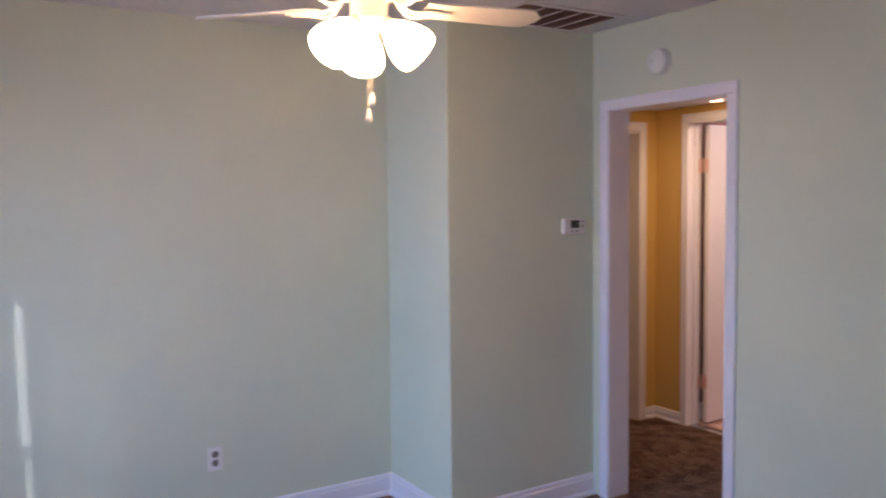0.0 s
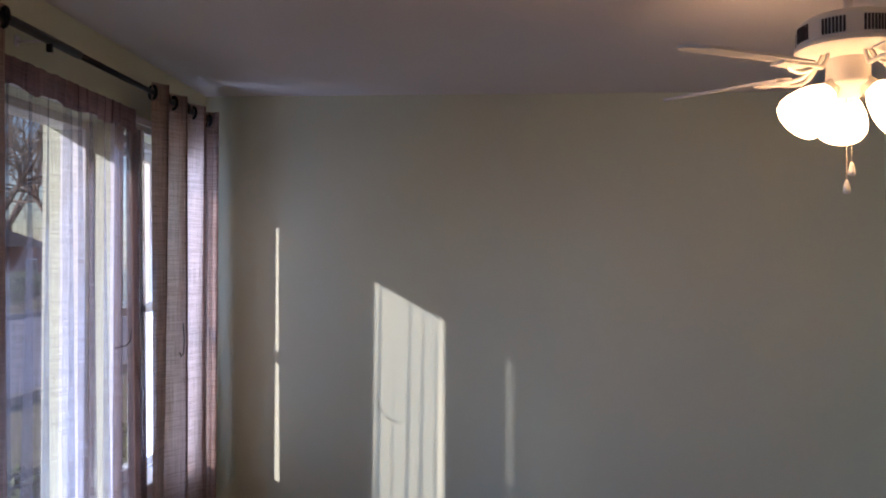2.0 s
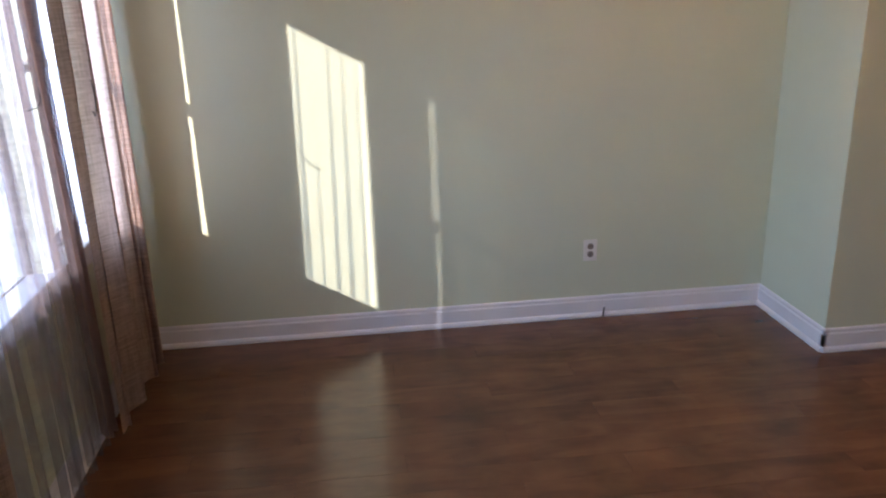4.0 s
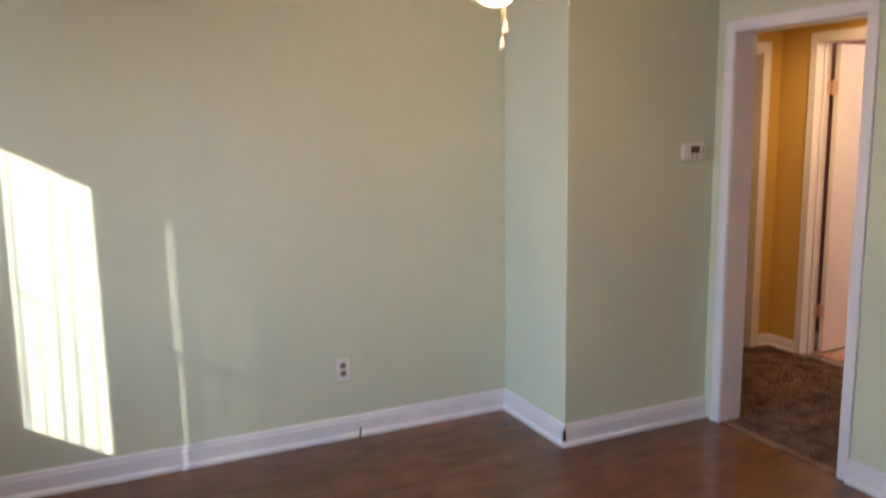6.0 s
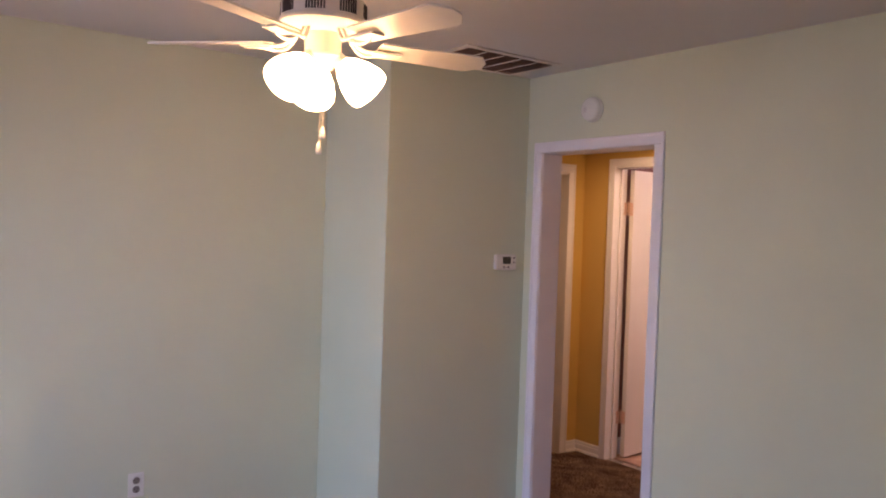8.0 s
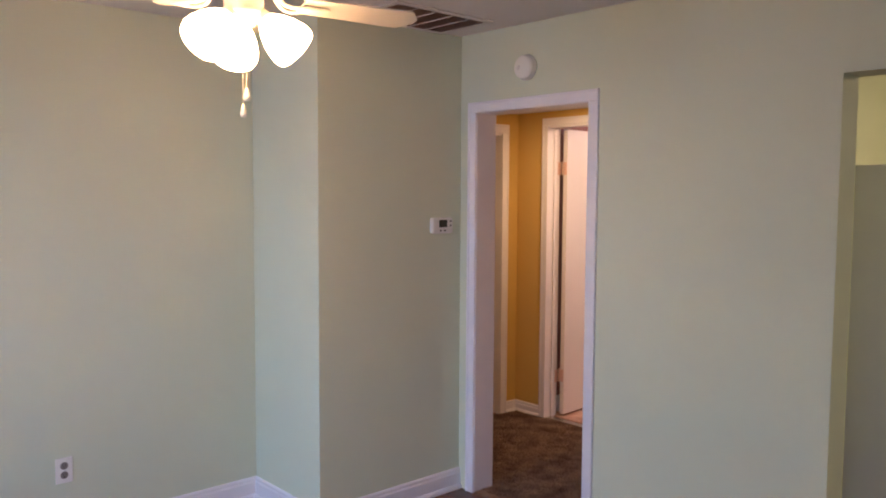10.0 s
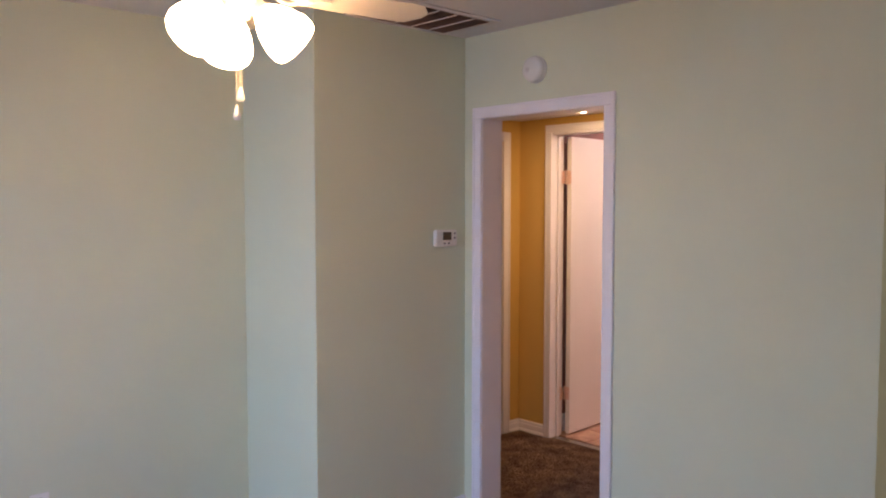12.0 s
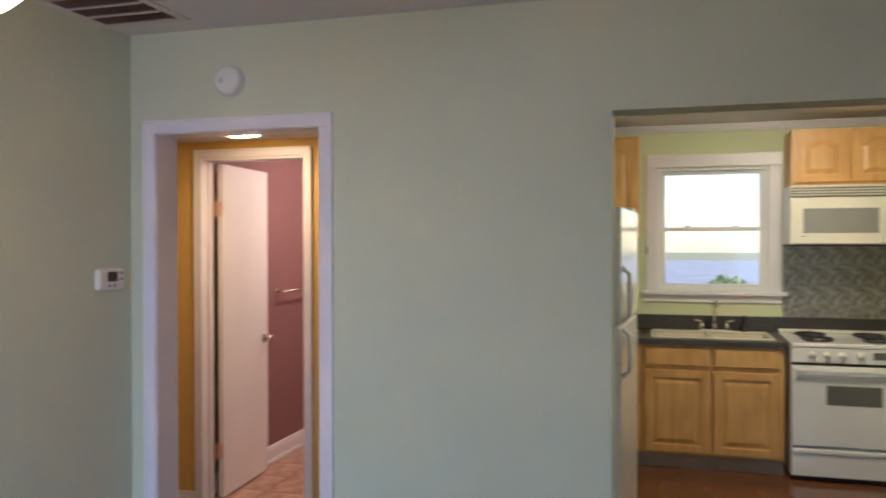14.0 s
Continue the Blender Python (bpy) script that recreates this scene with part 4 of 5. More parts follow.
def cabinet_door(parent, x, y0, y1, z0, z1, arch=0.0, name="door"):
    """An overlay door facing -x: a slab back, a raised frame and a raised panel."""
    st = 0.052
    ht = st + arch
    bm = boxes((x - 0.008, x, y0, y1, z0, z1), (x - 0.022, x - 0.008, y0, y0 + st, z0, z1), (x - 0.022, x - 0.008, y1 - st, y1, z0, z1), (x - 0.022, x - 0.008, y0 + st, y1 - st, z0, z0 + st))
    if arch:
        k = 16
        top, low = [], []
        for i in range(k + 1):
            u = i / k
            s = math.sin(math.pi * min(1, max(0, (u - 0.12) / 0.76))) ** 1.3
            yy = y0 + st + (y1 - y0 - 2 * st) * u
            low.append((yy, z1 - ht + arch * s * 0.9))
            top.append((yy, z1))
        for f in (-0.022, -0.008):
            vs = [[bm.verts.new((x + f, y, z)) for y, z in r] for r in (low, top)]
            for i in range(k):
                bm.faces.new((vs[0][i], vs[0][i + 1], vs[1][i + 1], vs[1][i]))
            if f == -0.022:
                front = vs
        for i in range(k):
            bm.faces.new((front[0][i], front[0][i + 1], vs[0][i + 1], vs[0][i]))
            bm.faces.new((front[1][i], front[1][i + 1], vs[1][i + 1], vs[1][i]))
    else:
        box(bm, x - 0.022, x - 0.008, y0 + st, y1 - st, z1 - st, z1)
    d = part(name, bm, M_OAK, parent, bevel=0.003)
    bm = bmesh.new()
    arch_panel(bm, x - 0.0078, -1, y0 + st + 0.010, y1 - st - 0.010, z0 + st + 0.010, z1 - st - 0.010, arch=arch if arch else 0.0005, thick=0.011)
    part("raised_panel", bm, M_OAK, d)
    return d


def upper_cabinet(y0, y1, z0, z1, doors, arch=0.035, label="honey oak wall cabinet with arched raised-panel doors"):
    th = thing("wall_cabinet", (KX - 0.16, (y0 + y1) / 2, z0), label, "cabinet", group="oak wall cabinets")
    part("body", boxes((KX - 0.31, KX, y0, y1, z0, z1)), M_OAK, th, bevel=0.002)
    part("face_frame", boxes((KX - 0.328, KX - 0.3105, y0, y1, z0, z0 + 0.03), (KX - 0.328, KX - 0.3105, y0, y1, z1 - 0.035, z1), (KX - 0.328, KX - 0.3105, y0, y0 + 0.03, z0 + 0.03, z1 - 0.035), (KX - 0.328, KX - 0.3105, y1 - 0.03, y1, z0 + 0.03, z1 - 0.035)), M_OAK, th)
    w = (y1 - y0 - 0.03) / doors
    for k in range(doors):
        a = y0 + 0.015 + w * k
        cabinet_door(th, KX - 0.329, a + 0.014, a + w - 0.014, z0 + 0.018, z1 - 0.022, arch)
    return th


upper_cabinet(-4.35, -3.592, 1.99, 2.38, 2)
upper_cabinet(-2.545, -2.10, 1.62, 2.375, 1, label="honey oak wall cabinet beside the kitchen window")
upper_cabinet(-5.35, -4.36, 1.62, 2.38, 2, label="honey oak wall cabinet past the microwave")


def base_cabinet(y0, y1, doors, drawers, label):
    th = thing("base_cabinet", (KX - 0.3, (y0 + y1) / 2, 0), label, "cabinet", group="oak base cabinets")
    part("body", boxes((KX - 0.58, KX, y0, y1, 0.105, 0.872)), M_OAK, th)
    part("toe_kick", boxes((KX - 0.565, KX - 0.02, y0, y1, 0.0, 0.105)), M_TOE, th, "dull brown toe kick")
    part("face_frame", boxes((KX - 0.60, KX - 0.5805, y0, y1, 0.105, 0.135), (KX - 0.60, KX - 0.5805, y0, y1, 0.845, 0.872), (KX - 0.60, KX - 0.5805, y0, y0 + 0.035, 0.135, 0.845), (KX - 0.60, KX - 0.5805, y1 - 0.035, y1, 0.135, 0.845), (KX - 0.60, KX - 0.5805, y0 + 0.035, y1 - 0.035, 0.69, 0.73)), M_OAK, th)
    part("stile", boxes((KX - 0.6, KX - 0.5805, (y0 + y1) / 2 - 0.02, (y0 + y1) / 2 + 0.02, 0.1355, 0.6895), (KX - 0.6, KX - 0.5805, (y0 + y1) / 2 - 0.02, (y0 + y1) / 2 + 0.02, 0.7305, 0.8445)), M_OAK, th)
    w = (y1 - y0 - 0.03) / doors
    for k in range(doors):
        a = y0 + 0.015 + w * k
        cabinet_door(th, KX - 0.601, a + 0.018, a + w - 0.018, 0.122, 0.695)
        if drawers:
            part("drawer_front", boxes((KX - 0.620, KX - 0.601, a + 0.018, a + w - 0.018, 0.728, 0.85)), M_OAK, th, bevel=0.006)
    return th


base_cabinet(-3.515, -2.565, 2, True, "honey oak sink base cabinet with two doors")
base_cabinet(-2.560, -1.82, 1, True, "honey oak corner base cabinet beside the fridge")
base_cabinet(-5.35, -4.33, 2, True, "honey oak base cabinet past the stove")


def worktop(y0, y1, sink=None):
    th = thing("worktop", (KX - 0.3, (y0 + y1) / 2, 0.873), "dark grey laminate worktop with short upstand", "worktop")
    x0, x1 = KX - 0.635, KX
    if sink:
        a, b = sink
        bm = boxes((x0, x1, y0, a, 0.873, 0.912), (x0, x1, b, y1, 0.873, 0.912), (x0, x0 + 0.10, a, b, 0.873, 0.912), (x1 - 0.10, x1, a, b, 0.873, 0.912))
    else:
        bm = boxes((x0, x1, y0, y1, 0.873, 0.912))
    part("top", bm, M_COUNTER, th, bevel=0.003)
    part("upstand", boxes((KX - 0.022, KX, y0, y1, 0.9125, 1.03)), M_COUNTER, th, bevel=0.003)


worktop(-3.525, -1.805, (-3.44, -2.66))
worktop(-5.36, -4.32)
worktop_strip = single("wall_upstand", boxes((KX - 0.020, KX, -4.319, -3.526, 0.93, 1.03)), M_COUNTER, "dark laminate upstand behind the stove", "worktop")

sink = thing("sink", (KX - 0.32, -3.05, 0.91), "almond enamel drop-in kitchen sink", "sink")
sx0, sx1, sy0, sy1 = KX - 0.565, KX - 0.075, -3.465, -2.635
part("rim", boxes((sx0, sx0 + 0.035, sy0, sy1, 0.9125, 0.924), (sx1 - 0.09, sx1, sy0, sy1, 0.9125, 0.924), (sx0 + 0.035, sx1 - 0.09, sy0, sy0 + 0.035, 0.9125, 0.924), (sx0 + 0.035, sx1 - 0.09, sy1 - 0.035, sy1, 0.9125, 0.924), (sx0 + 0.035, sx1 - 0.09, -3.07, -3.03, 0.9125, 0.922)), M_SINK, sink, bevel=0.005)
for a, b in ((-3.43, -3.07), (-3.03, -2.67)):
    part("basin", boxes((sx0 + 0.035, sx0 + 0.041, a, b, 0.75, 0.912), (sx1 - 0.098, sx1 - 0.092, a, b, 0.75, 0.912), (sx0 + 0.041, sx1 - 0.098, a, a + 0.006, 0.75, 0.912), (sx0 + 0.041, sx1 - 0.098, b - 0.006, b, 0.75, 0.912), (sx0 + 0.041, sx1 - 0.098, a + 0.006, b - 0.006, 0.75, 0.756)), M_SINK, sink)

fx = KX - 0.115
fau = thing("faucet", (fx, -3.09, 0.924), "chrome two-handle kitchen faucet with side sprayer", "faucet")
part("deck_plate", boxes((fx - 0.03, fx + 0.03, -3.21, -2.97, 0.924, 0.938)), M_CHROME, fau, bevel=0.006)
bm = bmesh.new()
bent(bm, [(fx, -3.09, 0.938), (fx, -3.09, 1.10), (fx - 0.02, -3.09, 1.135), (fx - 0.06, -3.095, 1.15), (fx - 0.12, -3.10, 1.145), (fx - 0.15, -3.10, 1.12)], 0.012, 14)
tube(bm, (fx, -3.09, 0.938), (fx, -3.09, 0.98), 0.02, 0.016, seg=20)
part("spout", bm, M_CHROME, fau, smooth=True)
for yy, dy in ((-3.18, -0.05), (-3.0, 0.05)):
    bm = bmesh.new()
    tube(bm, (fx, yy, 0.938), (fx, yy, 0.985), 0.02, 0.014, seg=20)
    bent(bm, [(fx, yy, 0.98), (fx, yy, 0.995), (fx - 0.01, yy + dy, 1.005)], 0.007, 10)
    part("handle", bm, M_CHROME, fau, smooth=True)
bm = bmesh.new()
lathe(bm, [(0.0, 0.0), (0.022, 0.0), (0.02, 0.012), (0.013, 0.02), (0.012, 0.07), (0.017, 0.095), (0.012, 0.12), (0.0, 0.122)], Matrix.Translation((fx, -3.30, 0.924)), 20)
part("sprayer", bm, M_DARK, fau, "black side sprayer", smooth=True)


def stove():
    y0, y1, x0, x1 = -4.305, -3.545, 3.80, KX - 0.022
    th = thing("stove", ((x0 + x1) / 2, (y0 + y1) / 2, 0), "white four-burner gas stove with black grates", "stove")
    part("body", boxes((x0 + 0.03, x1, y0, y1, 0.03, 0.89)), M_ENAMEL, th, bevel=0.003)
    part("cooktop", boxes((x0 - 0.005, x1, y0 - 0.002, y1 + 0.002, 0.8905, 0.918)), M_ENAMEL, th, bevel=0.008)
    part("backguard", boxes((x1 - 0.03, x1, y0, y1, 0.9185, 0.945)), M_BISQUE, th, bevel=0.004)
    cp = part("control_panel", boxes((x0, x0 + 0.03, y0, y1, 0.79, 0.889)), M_ENAMEL, th, bevel=0.004)
    # strip filling the gap; the shade there is put into its colour
    part("vent_gap", boxes((x0 + 0.012, x0 + 0.03, y0 + 0.004, y1 - 0.004, 0.772, 0.7895)), M_SLOT, th, "near-black strip for the shade in the gap above the oven door")
    for yy in (-3.675, -3.765, -3.855, -3.965, -4.20):
        bm = bmesh.new()
        m = Matrix.Translation((x0, yy, 0.842)) @ Matrix.Rotation(radians(-90), 4, "Y")
        lathe(bm, [(0.0, 0.0), (0.023, 0.0), (0.022, 0.012), (0.017, 0.016), (0.015, 0.03), (0.0, 0.032)], m, 24)
        part("knob", bm, M_BISQUE, cp, "cream burner knob", smooth=True)
    part("clock_panel", boxes((x0 - 0.002, x0, -4.15, -4.04, 0.822, 0.868)), M_GREYGLASS, cp, "small grey clock display")
    od = part("oven_door", boxes((x0 - 0.012, x0 + 0.03, y0 + 0.003, y1 - 0.003, 0.238, 0.770)), M_ENAMEL, th, bevel=0.006)
    part("oven_window", boxes((x0 - 0.014, x0 - 0.0115, -4.09, -3.76, 0.516, 0.644)), M_GREYGLASS, od, "grey oven window")
    bm = boxes((x0 - 0.045, x0 - 0.028, y0 + 0.03, y1 - 0.03, 0.728, 0.755), (x0 - 0.03, x0 - 0.0115, y0 + 0.03, y0 + 0.06, 0.73, 0.753), (x0 - 0.03, x0 - 0.0115, y1 - 0.06, y1 - 0.03, 0.73, 0.753))
    part("handle", bm, M_ENAMEL, od, "long white oven handle", bevel=0.007)
    part("drawer", boxes((x0 - 0.006, x0 + 0.03, y0 + 0.003, y1 - 0.003, 0.035, 0.222)), M_ENAMEL, th, bevel=0.005)
    part("drawer_lip", boxes((x0 - 0.016, x0 - 0.0065, y0 + 0.003, y1 - 0.003, 0.190, 0.216)), M_ENAMEL, th, bevel=0.004)
    part("kick", boxes((x0 + 0.05, x1, y0 + 0.01, y1 - 0.01, 0.0, 0.03)), M_SLOT, th)
    for bx in (x0 + 0.17, x0 + 0.46):
        for by in (-3.735, -4.115):
            bm = bmesh.new()
            t = Matrix.Translation((bx, by, 0))
            lathe(bm, [(0.10, 0.925), (0.106, 0.932), (0.10, 0.94), (0.094, 0.932), (0.10, 0.925)], t, 28)
            for k in range(4):
                a = radians(45 + 90 * k)
                tube(bm, (bx + 0.02 * math.cos(a), by + 0.02 * math.sin(a), 0.944), (bx + 0.10 * math.cos(a), by + 0.10 * math.sin(a), 0.936), 0.005, seg=8)
                tube(bm, (bx + 0.10 * math.cos(a), by + 0.10 * math.sin(a), 0.918), (bx + 0.10 * math.cos(a), by + 0.10 * math.sin(a), 0.936), 0.006, seg=8)
            part("grate", bm, M_DARK, th, "black round burner grate")
            bm = bmesh.new()
            lathe(bm, [(0.0, 0.936), (0.03, 0.935), (0.035, 0.928), (0.05, 0.92), (0.085, 0.9185), (0.0, 0.9185)], t, 24)
            part("burner", bm, M_DARK, th, "black burner cap and bowl", smooth=True)


stove()


def microwave():
    y0, y1, x0, z0, z1 = -4.335, -3.575, 4.07, 1.572, 1.985
    th = thing("microwave", ((x0 + KX) / 2, (y0 + y1) / 2, z0), "cream over-the-range microwave with top vent grille", "microwave")
    part("body", boxes((x0 + 0.03, KX, y0, y1, z0, z1)), M_BISQUE, th, bevel=0.004)
    part("vent_recess", boxes((x0 + 0.02, x0 + 0.029, y0 + 0.004, y1 - 0.004, 1.902, z1 - 0.006)), M_MWGLASS, th, "grey recess behind the vent slats")
    for k in range(4):
        zz = 1.912 + 0.019 * k
        part("vent_slat", boxes((x0, x0 + 0.0195, y0, y1, zz, zz + 0.009)), M_BISQUE, th, bevel=0.002)
    d = part("door", boxes((x0, x0 + 0.029, y0 + 0.17, y1, z0 + 0.004, 1.898)), M_BISQUE, th, bevel=0.006)
    part("window", boxes((x0 - 0.002, x0, y0 + 0.20, y1 - 0.085, 1.652, 1.823)), M_MWGLASS, d, "pale grey microwave window")
    part("badge", boxes((x0 - 0.0015, x0, y1 - 0.10, y1 - 0.07, 1.627, 1.631)), M_DARK, d, "tiny dark maker's mark")
    part("control_panel", boxes((x0, x0 + 0.029, y0, y0 + 0.168, z0 + 0.004, 1.898)), M_BISQUE, th, bevel=0.005)
    part("underside", boxes((x0 + 0.01, KX - 0.01, y0 + 0.01, y1 - 0.01, z0 - 0.012, z0 - 0.0005)), M_SLOT, th, "dark underside of the microwave")


microwave()


def fridge():
    w, d, h = 0.74, 0.68, 1.765
    th = thing("refrigerator", (1.955, -2.535, 0), "white top-freezer refrigerator with textured doors", "refrigerator")
    ox, oy = th.location.x, th.location.y
    part("cabinet", boxes((ox, ox + w, oy + 0.06, oy + d, 0.02, h)), M_FRIDGE, th, bevel=0.006)
    part("kick_grille", boxes((ox + 0.01, ox + w - 0.01, oy + 0.03, oy + 0.0595, 0.0, 0.08)), M_SLOT, th, "dark grille at the floor")
    for z0, z1, nm in ((0.085, 1.187, "fridge_door"), (1.197, h - 0.002, "freezer_door")):
        dd = part(nm, boxes((ox, ox + w, oy, oy + 0.057, z0, z1)), M_FRIDGE, th, bevel=0.014)
        hz0, hz1 = (0.94, 1.175) if nm == "fridge_door" else (1.21, 1.47)
        bm = bmesh.new()
        bent(bm, [(ox + 0.05, oy + 0.002, hz0), (ox + 0.05, oy - 0.032, hz0 + 0.03), (ox + 0.05, oy - 0.036, (hz0 + hz1) / 2), (ox + 0.05, oy - 0.032, hz1 - 0.03), (ox + 0.05, oy + 0.002, hz1)], 0.012, 14)
        part("handle", bm, M_PLASTIC, dd, "white moulded door handle", smooth=True)
    part("hinge_cover", boxes((ox + w - 0.10, ox + w - 0.01, oy + 0.01, oy + 0.10, h, h + 0.018)), M_BISQUE, th, bevel=0.006)
    th.rotation_euler = (0, 0, radians(-4))


fridge()

hk = thing("wall_hook", (KX - 0.31, -2.56, 1.55), "small dark wire rack under the cabinet edge", "hook rack")
bm = bmesh.new()
bent(bm, [(KX - 0.03, -2.60, 1.555), (KX - 0.12, -2.60, 1.555), (KX - 0.12, -2.60, 1.50), (KX - 0.03, -2.60, 1.50)], 0.004, 8)
part("wire", bm, M_DARK, hk)
hk.location = (KX - 0.05, -2.60, 1.5)
hk.children[0].location = (-0.26, 0.04, 0.05)


# ------------------------------------------------------------ outdoors
# unseen wall, added only to block the sun from the south and rear west openings
structure("garage_wall", boxes((-5.4, 2.0, -8.3, -8.0, -0.6, 3.6), (-5.4, -5.1, -8.0, -5.5, -0.6, 3.6)), M_BRICK, "unseen brick wall added to keep sun out of two openings")
ground = structure("ground", boxes((-160, 160, -160, 160, -0.75, -0.55)), M_GRASS, "patchy winter lawn reaching the horizon")
structure("road", boxes((-18.5, -9.0, -160, 160, -0.549, -0.52)), M_ROAD, "grey asphalt street in front of the house")
structure("kerb", boxes((-9.0, -8.8, -160, 160, -0.549, -0.40), (-18.8, -18.5, -160, 160, -0.549, -0.34)), M_KERB, "pale concrete kerb along the street", bevel=0.02)
# added pale sheet; its colour stands in for glare past the kitchen window
structure("road", boxes((7.5, 90.0, -160, 160, -0.549, -0.52)), M_ROAD, "pale ground sheet for the overexposed wash behind the house")


def leaf_ball(bm, c, r, n, rnd, size=0.05):
    for _ in range(n):
        d = Vector((rnd.gauss(0, 1), rnd.gauss(0, 1), rnd.gauss(0, 1))).normalized()
        p = Vector(c) + Vector((d.x * r[0], d.y * r[1], d.z * r[2])) * rnd.uniform(0.75, 1.08)
        u = Vector((rnd.gauss(0, 1), rnd.gauss(0, 1), rnd.gauss(0, 1))).normalized()
        v = u.cross(d).normalized() if u.cross(d).length > 0.1 else Vector((0, 0, 1))
        s = size * rnd.uniform(0.6, 1.4)
        bm.faces.new([bm.verts.new(p + u * s), bm.verts.new(p + v * s * 0.5), bm.verts.new(p - u * s), bm.verts.new(p - v * s * 0.5)])


def bush(x, y, r, h, seed):
    rnd = random.Random(seed)
    th = thing("bush", (x, y, -0.55), "dense dark green evergreen shrub", "bush", group="shrubs")
    bm = bmesh.new()
    for _ in range(7):
        a = rnd.uniform(0, 6.28)
        tube(bm, (x, y, -0.55), (x + 0.5 * r * math.cos(a), y + 0.5 * r * math.sin(a), -0.55 + h * 0.6), 0.02, 0.008, seg=6)
    part("stems", bm, M_BARK, th)
    bm = bmesh.new()
    for _ in range(9):
        a, q = rnd.uniform(0, 6.28), rnd.uniform(0, 0.6)
        leaf_ball(bm, (x + q * r * math.cos(a), y + q * r * math.sin(a), -0.55 + h * rnd.uniform(0.4, 0.68)), (r * 0.5, r * 0.5, h * 0.32), 900, rnd)
    part("crown", bm, M_LEAF, th)


def bare_tree(x, y, h, seed, group="street trees"):
    """A leafless winter tree of tapered limbs that fork four times."""
    rnd = random.Random(seed)
    th = thing("tree", (x, y, -0.55), "bare grey winter tree with fine twigs", "tree", group=group)
    trunk, crown = bmesh.new(), bmesh.new()
    tube(trunk, (x, y, -0.6), (x, y, -0.55 + h * 0.28), h * 0.026, h * 0.019, seg=10)

    def limb(p, d, ln, r, lvl):
        q = p + d * ln
        tube(trunk if lvl < 1 else crown, p, q, r, r * 0.6, seg=6 if lvl < 2 else 4)
        if lvl < 4:
            for _ in range(3 if lvl else 4):
                nd = (d + Vector((rnd.gauss(0, 0.55), rnd.gauss(0, 0.55), rnd.gauss(0.12, 0.4)))).normalized()
                limb(q, nd, ln * rnd.uniform(0.6, 0.82), r * 0.58, lvl + 1)

    for k in range(4):
        a = k * 1.57 + rnd.uniform(-0.4, 0.4)
        limb(Vector((x, y, -0.55 + h * 0.27)), Vector((math.cos(a) * 0.6, math.sin(a) * 0.6, 0.9)).normalized(), h * 0.2, h * 0.012, 0)
    part("trunk", trunk, M_BARK, th)
    part("crown", crown, M_BARK, th, "spreading bare branches and twigs")


def far_house(x, y, sx, sy, seed):
    th = thing("house", (x, y, -0.55), "low red brick house with grey shingle roof", "house")
    h = 2.9
    part("wall", boxes((x - sx / 2, x + sx / 2, y - sy / 2, y + sy / 2, -0.55, -0.55 + h)), M_BRICK, th)
    bm = bmesh.new()
    e, z0, z1 = 0.5, -0.55 + h, -0.55 + h + 1.7
    v = [bm.verts.new(p) for p in ((x - sx / 2 - e, y - sy / 2 - e, z0), (x + sx / 2 + e, y - sy / 2 - e, z0), (x + sx / 2 + e, y + sy / 2 + e, z0), (x - sx / 2 - e, y + sy / 2 + e, z0), (x, y - sy / 2 - e, z1), (x, y + sy / 2 + e, z1))]
    for f in ((0, 1, 4), (2, 3, 5), (1, 2, 5, 4), (3, 0, 4, 5), (0, 3, 2, 1)):
        bm.faces.new([v[i] for i in f])
    part("roof", bm, M_ROOF, th)
    s = 1 if x < 0 else -1
    fx0 = x + s * sx / 2
    for k in range(4):
        yy = y - sy / 2 + sy * (k + 0.5) / 4
        w = part("window", boxes((fx0 - 0.02, fx0 + s * 0.05, yy - 0.55, yy + 0.55, 0.45, 1.65)), M_VINYL, th)
        part("pane", boxes((fx0 + s * 0.05, fx0 + s * 0.06, yy - 0.48, yy + 0.48, 0.52, 1.58)), M_GREYGLASS, w, "dark reflecting pane")


far_house(-34, 38, 9, 15, 1)
far_house(44, 9, 8, 12, 2)
for x, y, r, h, sd in ((-22.0, 27.5, 1.7, 2.0, 1), (-22.5, 31.0, 1.9, 1.8, 2), (-21.8, 34.5, 1.6, 2.1, 3), (-23.0, 38.0, 1.8, 1.9, 8), (-5.2, 1.7, 0.55, 0.75, 4), (-5.0, 3.0, 0.6, 0.8, 5), (14.8, -3.95, 0.6, 1.5, 6), (19, 0.5, 1.3, 2.2, 7)):
    bush(x, y, r, h, sd)
for x, y, h, sd in ((-25.5, 29, 12, 11), (-26.5, 35, 14, 12), (-27, 42, 13, 13), (-31, 30, 15, 14), (-40, 46, 17, 15), (-38, 55, 17, 17), (-44, 38, 18, 18), (-36, 27, 15, 16)):
    bare_tree(x, y, h, sd)


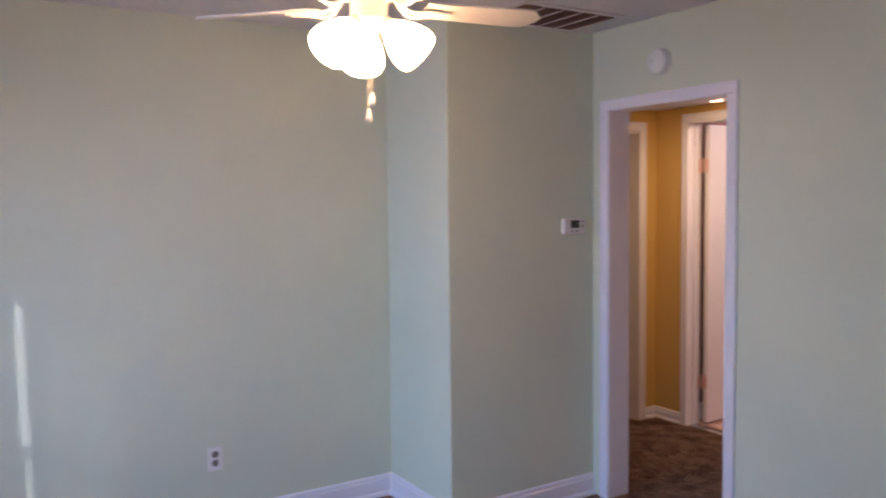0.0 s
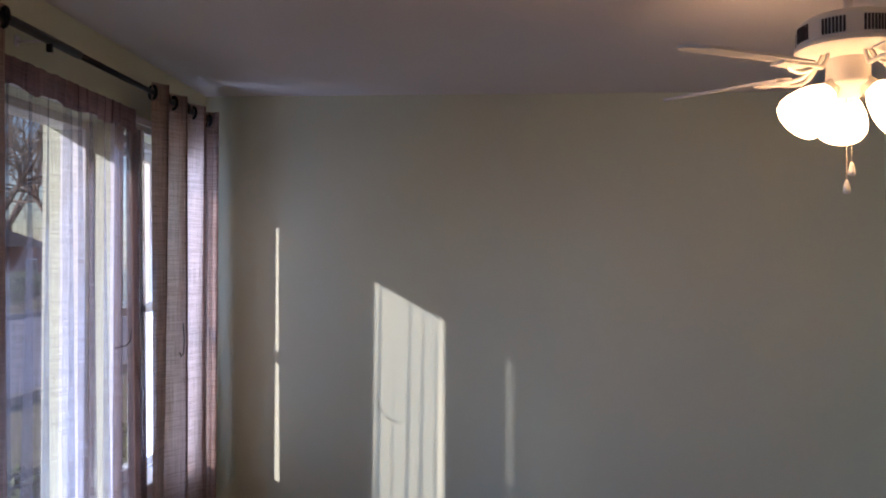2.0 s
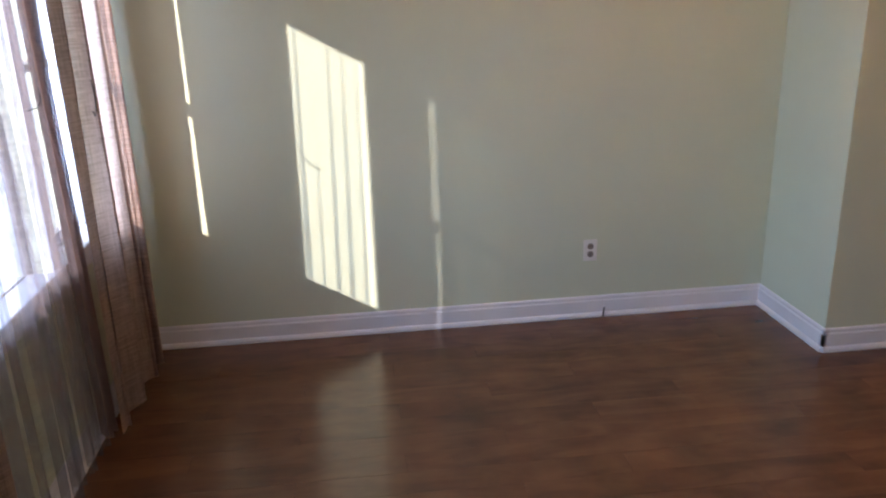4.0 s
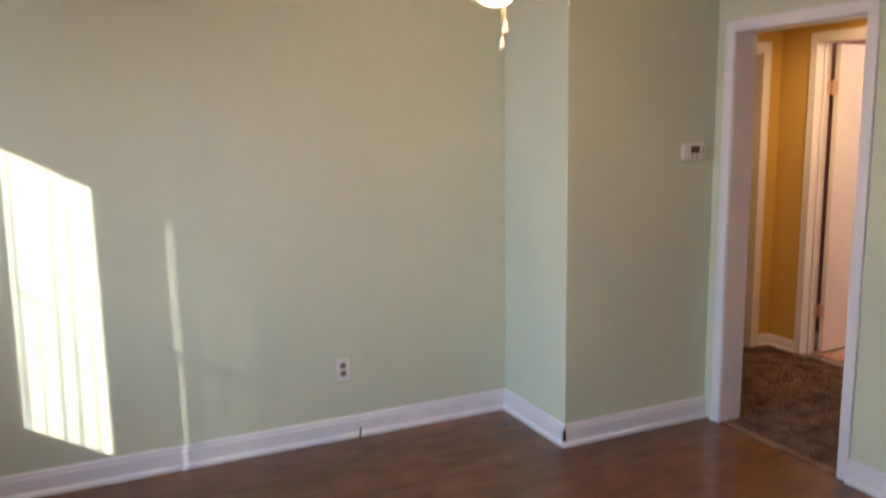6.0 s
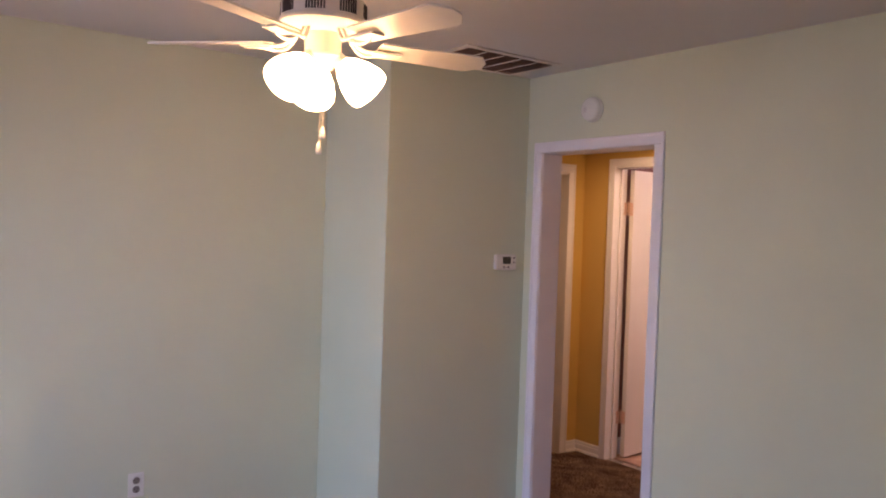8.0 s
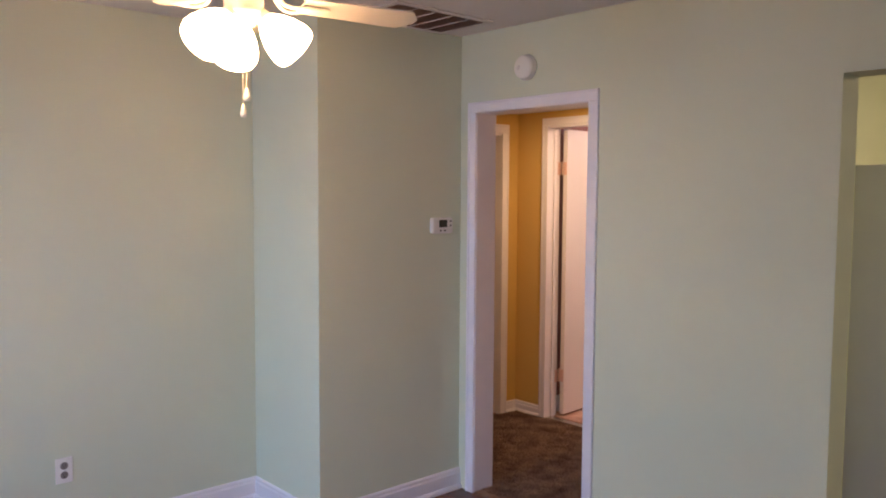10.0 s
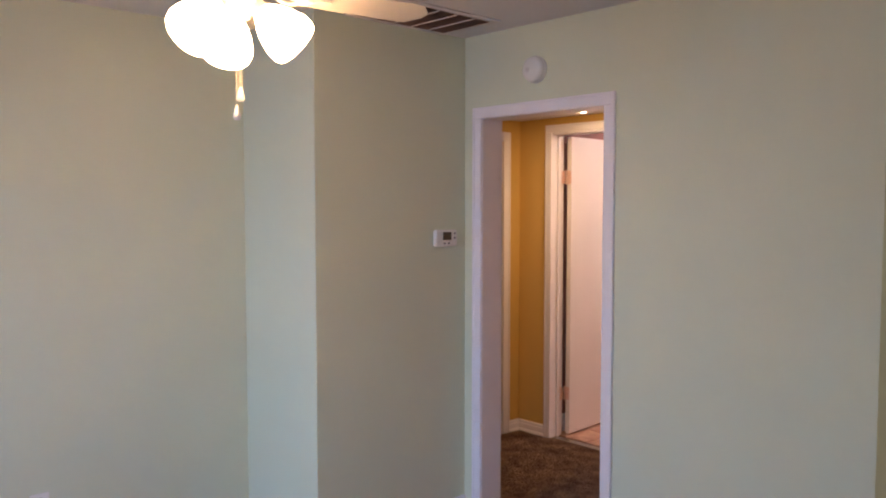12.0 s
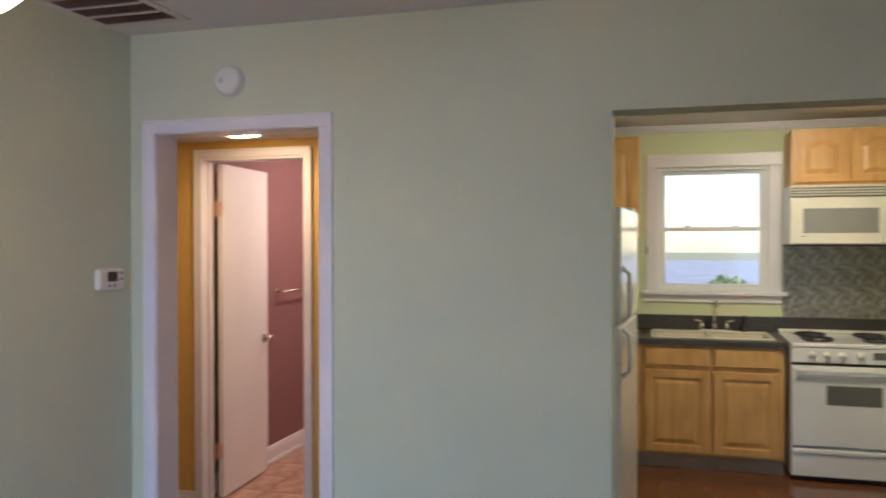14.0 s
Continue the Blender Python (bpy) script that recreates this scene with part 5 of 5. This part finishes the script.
# ------------------------------------------------------------ floor pieces
def plank_floor(parent, x0, x1, y0, y1, seed, w=0.128, length=1.215):
    rnd = random.Random(seed)
    cache = {}

    def plank(ln):
        key = round(ln, 3)
        if key not in cache:
            bm = boxes((-ln / 2, ln / 2, -w / 2 + 0.0002, w / 2 - 0.0002, -0.012, 0.0))
            up = [e for e in bm.edges if all(v.co.z > -0.001 for v in e.verts)]
            bmesh.ops.bevel(bm, geom=up, offset=0.0003, segments=1, affect="EDGES")
            cache[key] = mesh_of("plank", bm, M_PLANK)
        return cache[key]

    row, y = 0, y1 - w / 2
    while y > y0 - w / 2:
        x = x0 - ((row * 0.405) % length)
        while x < x1:
            a, b = max(x, x0), min(x + length, x1)
            if b - a > 0.05:
                ob = new("plank", plank(b - a - 0.0004))
                ob.parent = parent
                ob.location = ((a + b) / 2, y, rnd.uniform(-0.0002, 0.0002))
            x += length
        y -= w
        row += 1


laminate = structure("laminate_floor", boxes((W, B, YB, YB + 0.01, -0.0121, -0.0119)), M_SUBFLOOR, "red-brown laminate plank floor with soft sheen")
plank_floor(laminate, W, B + 0.045, YB, -0.0005, 5)
plank_floor(kitchen_floor, B + 0.045, KX, -4.6, KN, 6)
structure("doorway_edge", boxes((B - 0.0, B + 0.05, DY0 + 0.003, DY1 - 0.003, 0.0006, 0.006)), M_CARPET, "rolled edge of the hall carpet")


def tile_floor(parent, x0, x1, y0, y1, s=0.305):
    bm = boxes((-s / 2 + 0.003, s / 2 - 0.003, -s / 2 + 0.003, s / 2 - 0.003, -0.004, 0.004))
    bmesh.ops.bevel(bm, geom=[e for e in bm.edges if all(v.co.z > 0 for v in e.verts)], offset=0.0015, segments=1, affect="EDGES")
    me = mesh_of("tile", bm, M_BATHTILE)
    x = x0 + s / 2
    while x < x1 + s / 2:
        y = y1 - s / 2
        while y > y0 - s / 2:
            ob = new("tile", me)
            ob.parent = parent
            ob.location = (x, y, 0.0)
            y -= s
        x += s


tile_floor(bath_floor, HX + 0.05, 4.4, -1.6, 0.02)


def tin_backsplash(y0, y1, z0, z1, s=0.152):
    th = structure("backsplash", boxes((KX - 0.004, KX - 0.0005, y0, y1, z0, z1)), M_TIN, "grey pressed tin backsplash behind the stove")
    bm = boxes((-0.004, 0, -s / 2 + 0.001, s / 2 - 0.001, -s / 2 + 0.001, s / 2 - 0.001), (-0.008, -0.004, -s / 2 + 0.01, s / 2 - 0.01, -s / 2 + 0.01, -s / 2 + 0.02), (-0.008, -0.004, -s / 2 + 0.01, s / 2 - 0.01, s / 2 - 0.02, s / 2 - 0.01), (-0.008, -0.004, -s / 2 + 0.01, -s / 2 + 0.02, -s / 2 + 0.02, s / 2 - 0.02), (-0.008, -0.004, s / 2 - 0.02, s / 2 - 0.01, -s / 2 + 0.02, s / 2 - 0.02))
    for k in range(3):
        zz = -0.036 + 0.036 * k
        box(bm, -0.0065, -0.004, -0.045, 0.045, zz - 0.006, zz + 0.006)
    me = mesh_of("tin_tile", bm, M_TIN)
    y = y1 - s / 2
    while y > y0 + s / 3:
        z = z1 - s / 2
        while z > z0 + s / 4:
            ob = new("tin_tile", me)
            ob.parent = th
            ob.location = (KX - 0.0045, y, z)
            z -= s
        y -= s
    return th


tin_backsplash(-5.3, -3.578, 1.031, 1.571)


def carpet_pile(x0, x1, y0, y1, n, seed):
    """Short tufts standing over the hall carpet."""
    rs = np.random.RandomState(seed)
    px, py = rs.uniform(x0, x1, n), rs.uniform(y0, y1, n)
    a = rs.uniform(0, 2 * np.pi, n)
    h, w = rs.uniform(0.006, 0.013, n), 0.0035
    lx, ly = rs.normal(0, 0.004, n), rs.normal(0, 0.004, n)
    v = np.empty((n, 3, 3))
    v[:, 0] = np.stack([px - w * np.cos(a), py - w * np.sin(a), np.full(n, 0.003)], 1)
    v[:, 1] = np.stack([px + w * np.cos(a), py + w * np.sin(a), np.full(n, 0.003)], 1)
    v[:, 2] = np.stack([px + lx, py + ly, 0.003 + h], 1)
    me = bpy.data.meshes.new("carpet_pile")
    me.from_pydata(v.reshape(-1, 3).tolist(), [], np.arange(3 * n).reshape(-1, 3).tolist())
    me.materials.append(M_CARPET)
    return tagged(new("carpet_pile", me), "short brown twisted carpet pile", "carpet", kind="stuff")


carpet_pile(B + 0.05, HX - 0.01, -1.45, HY - 0.01, 60000, 4)
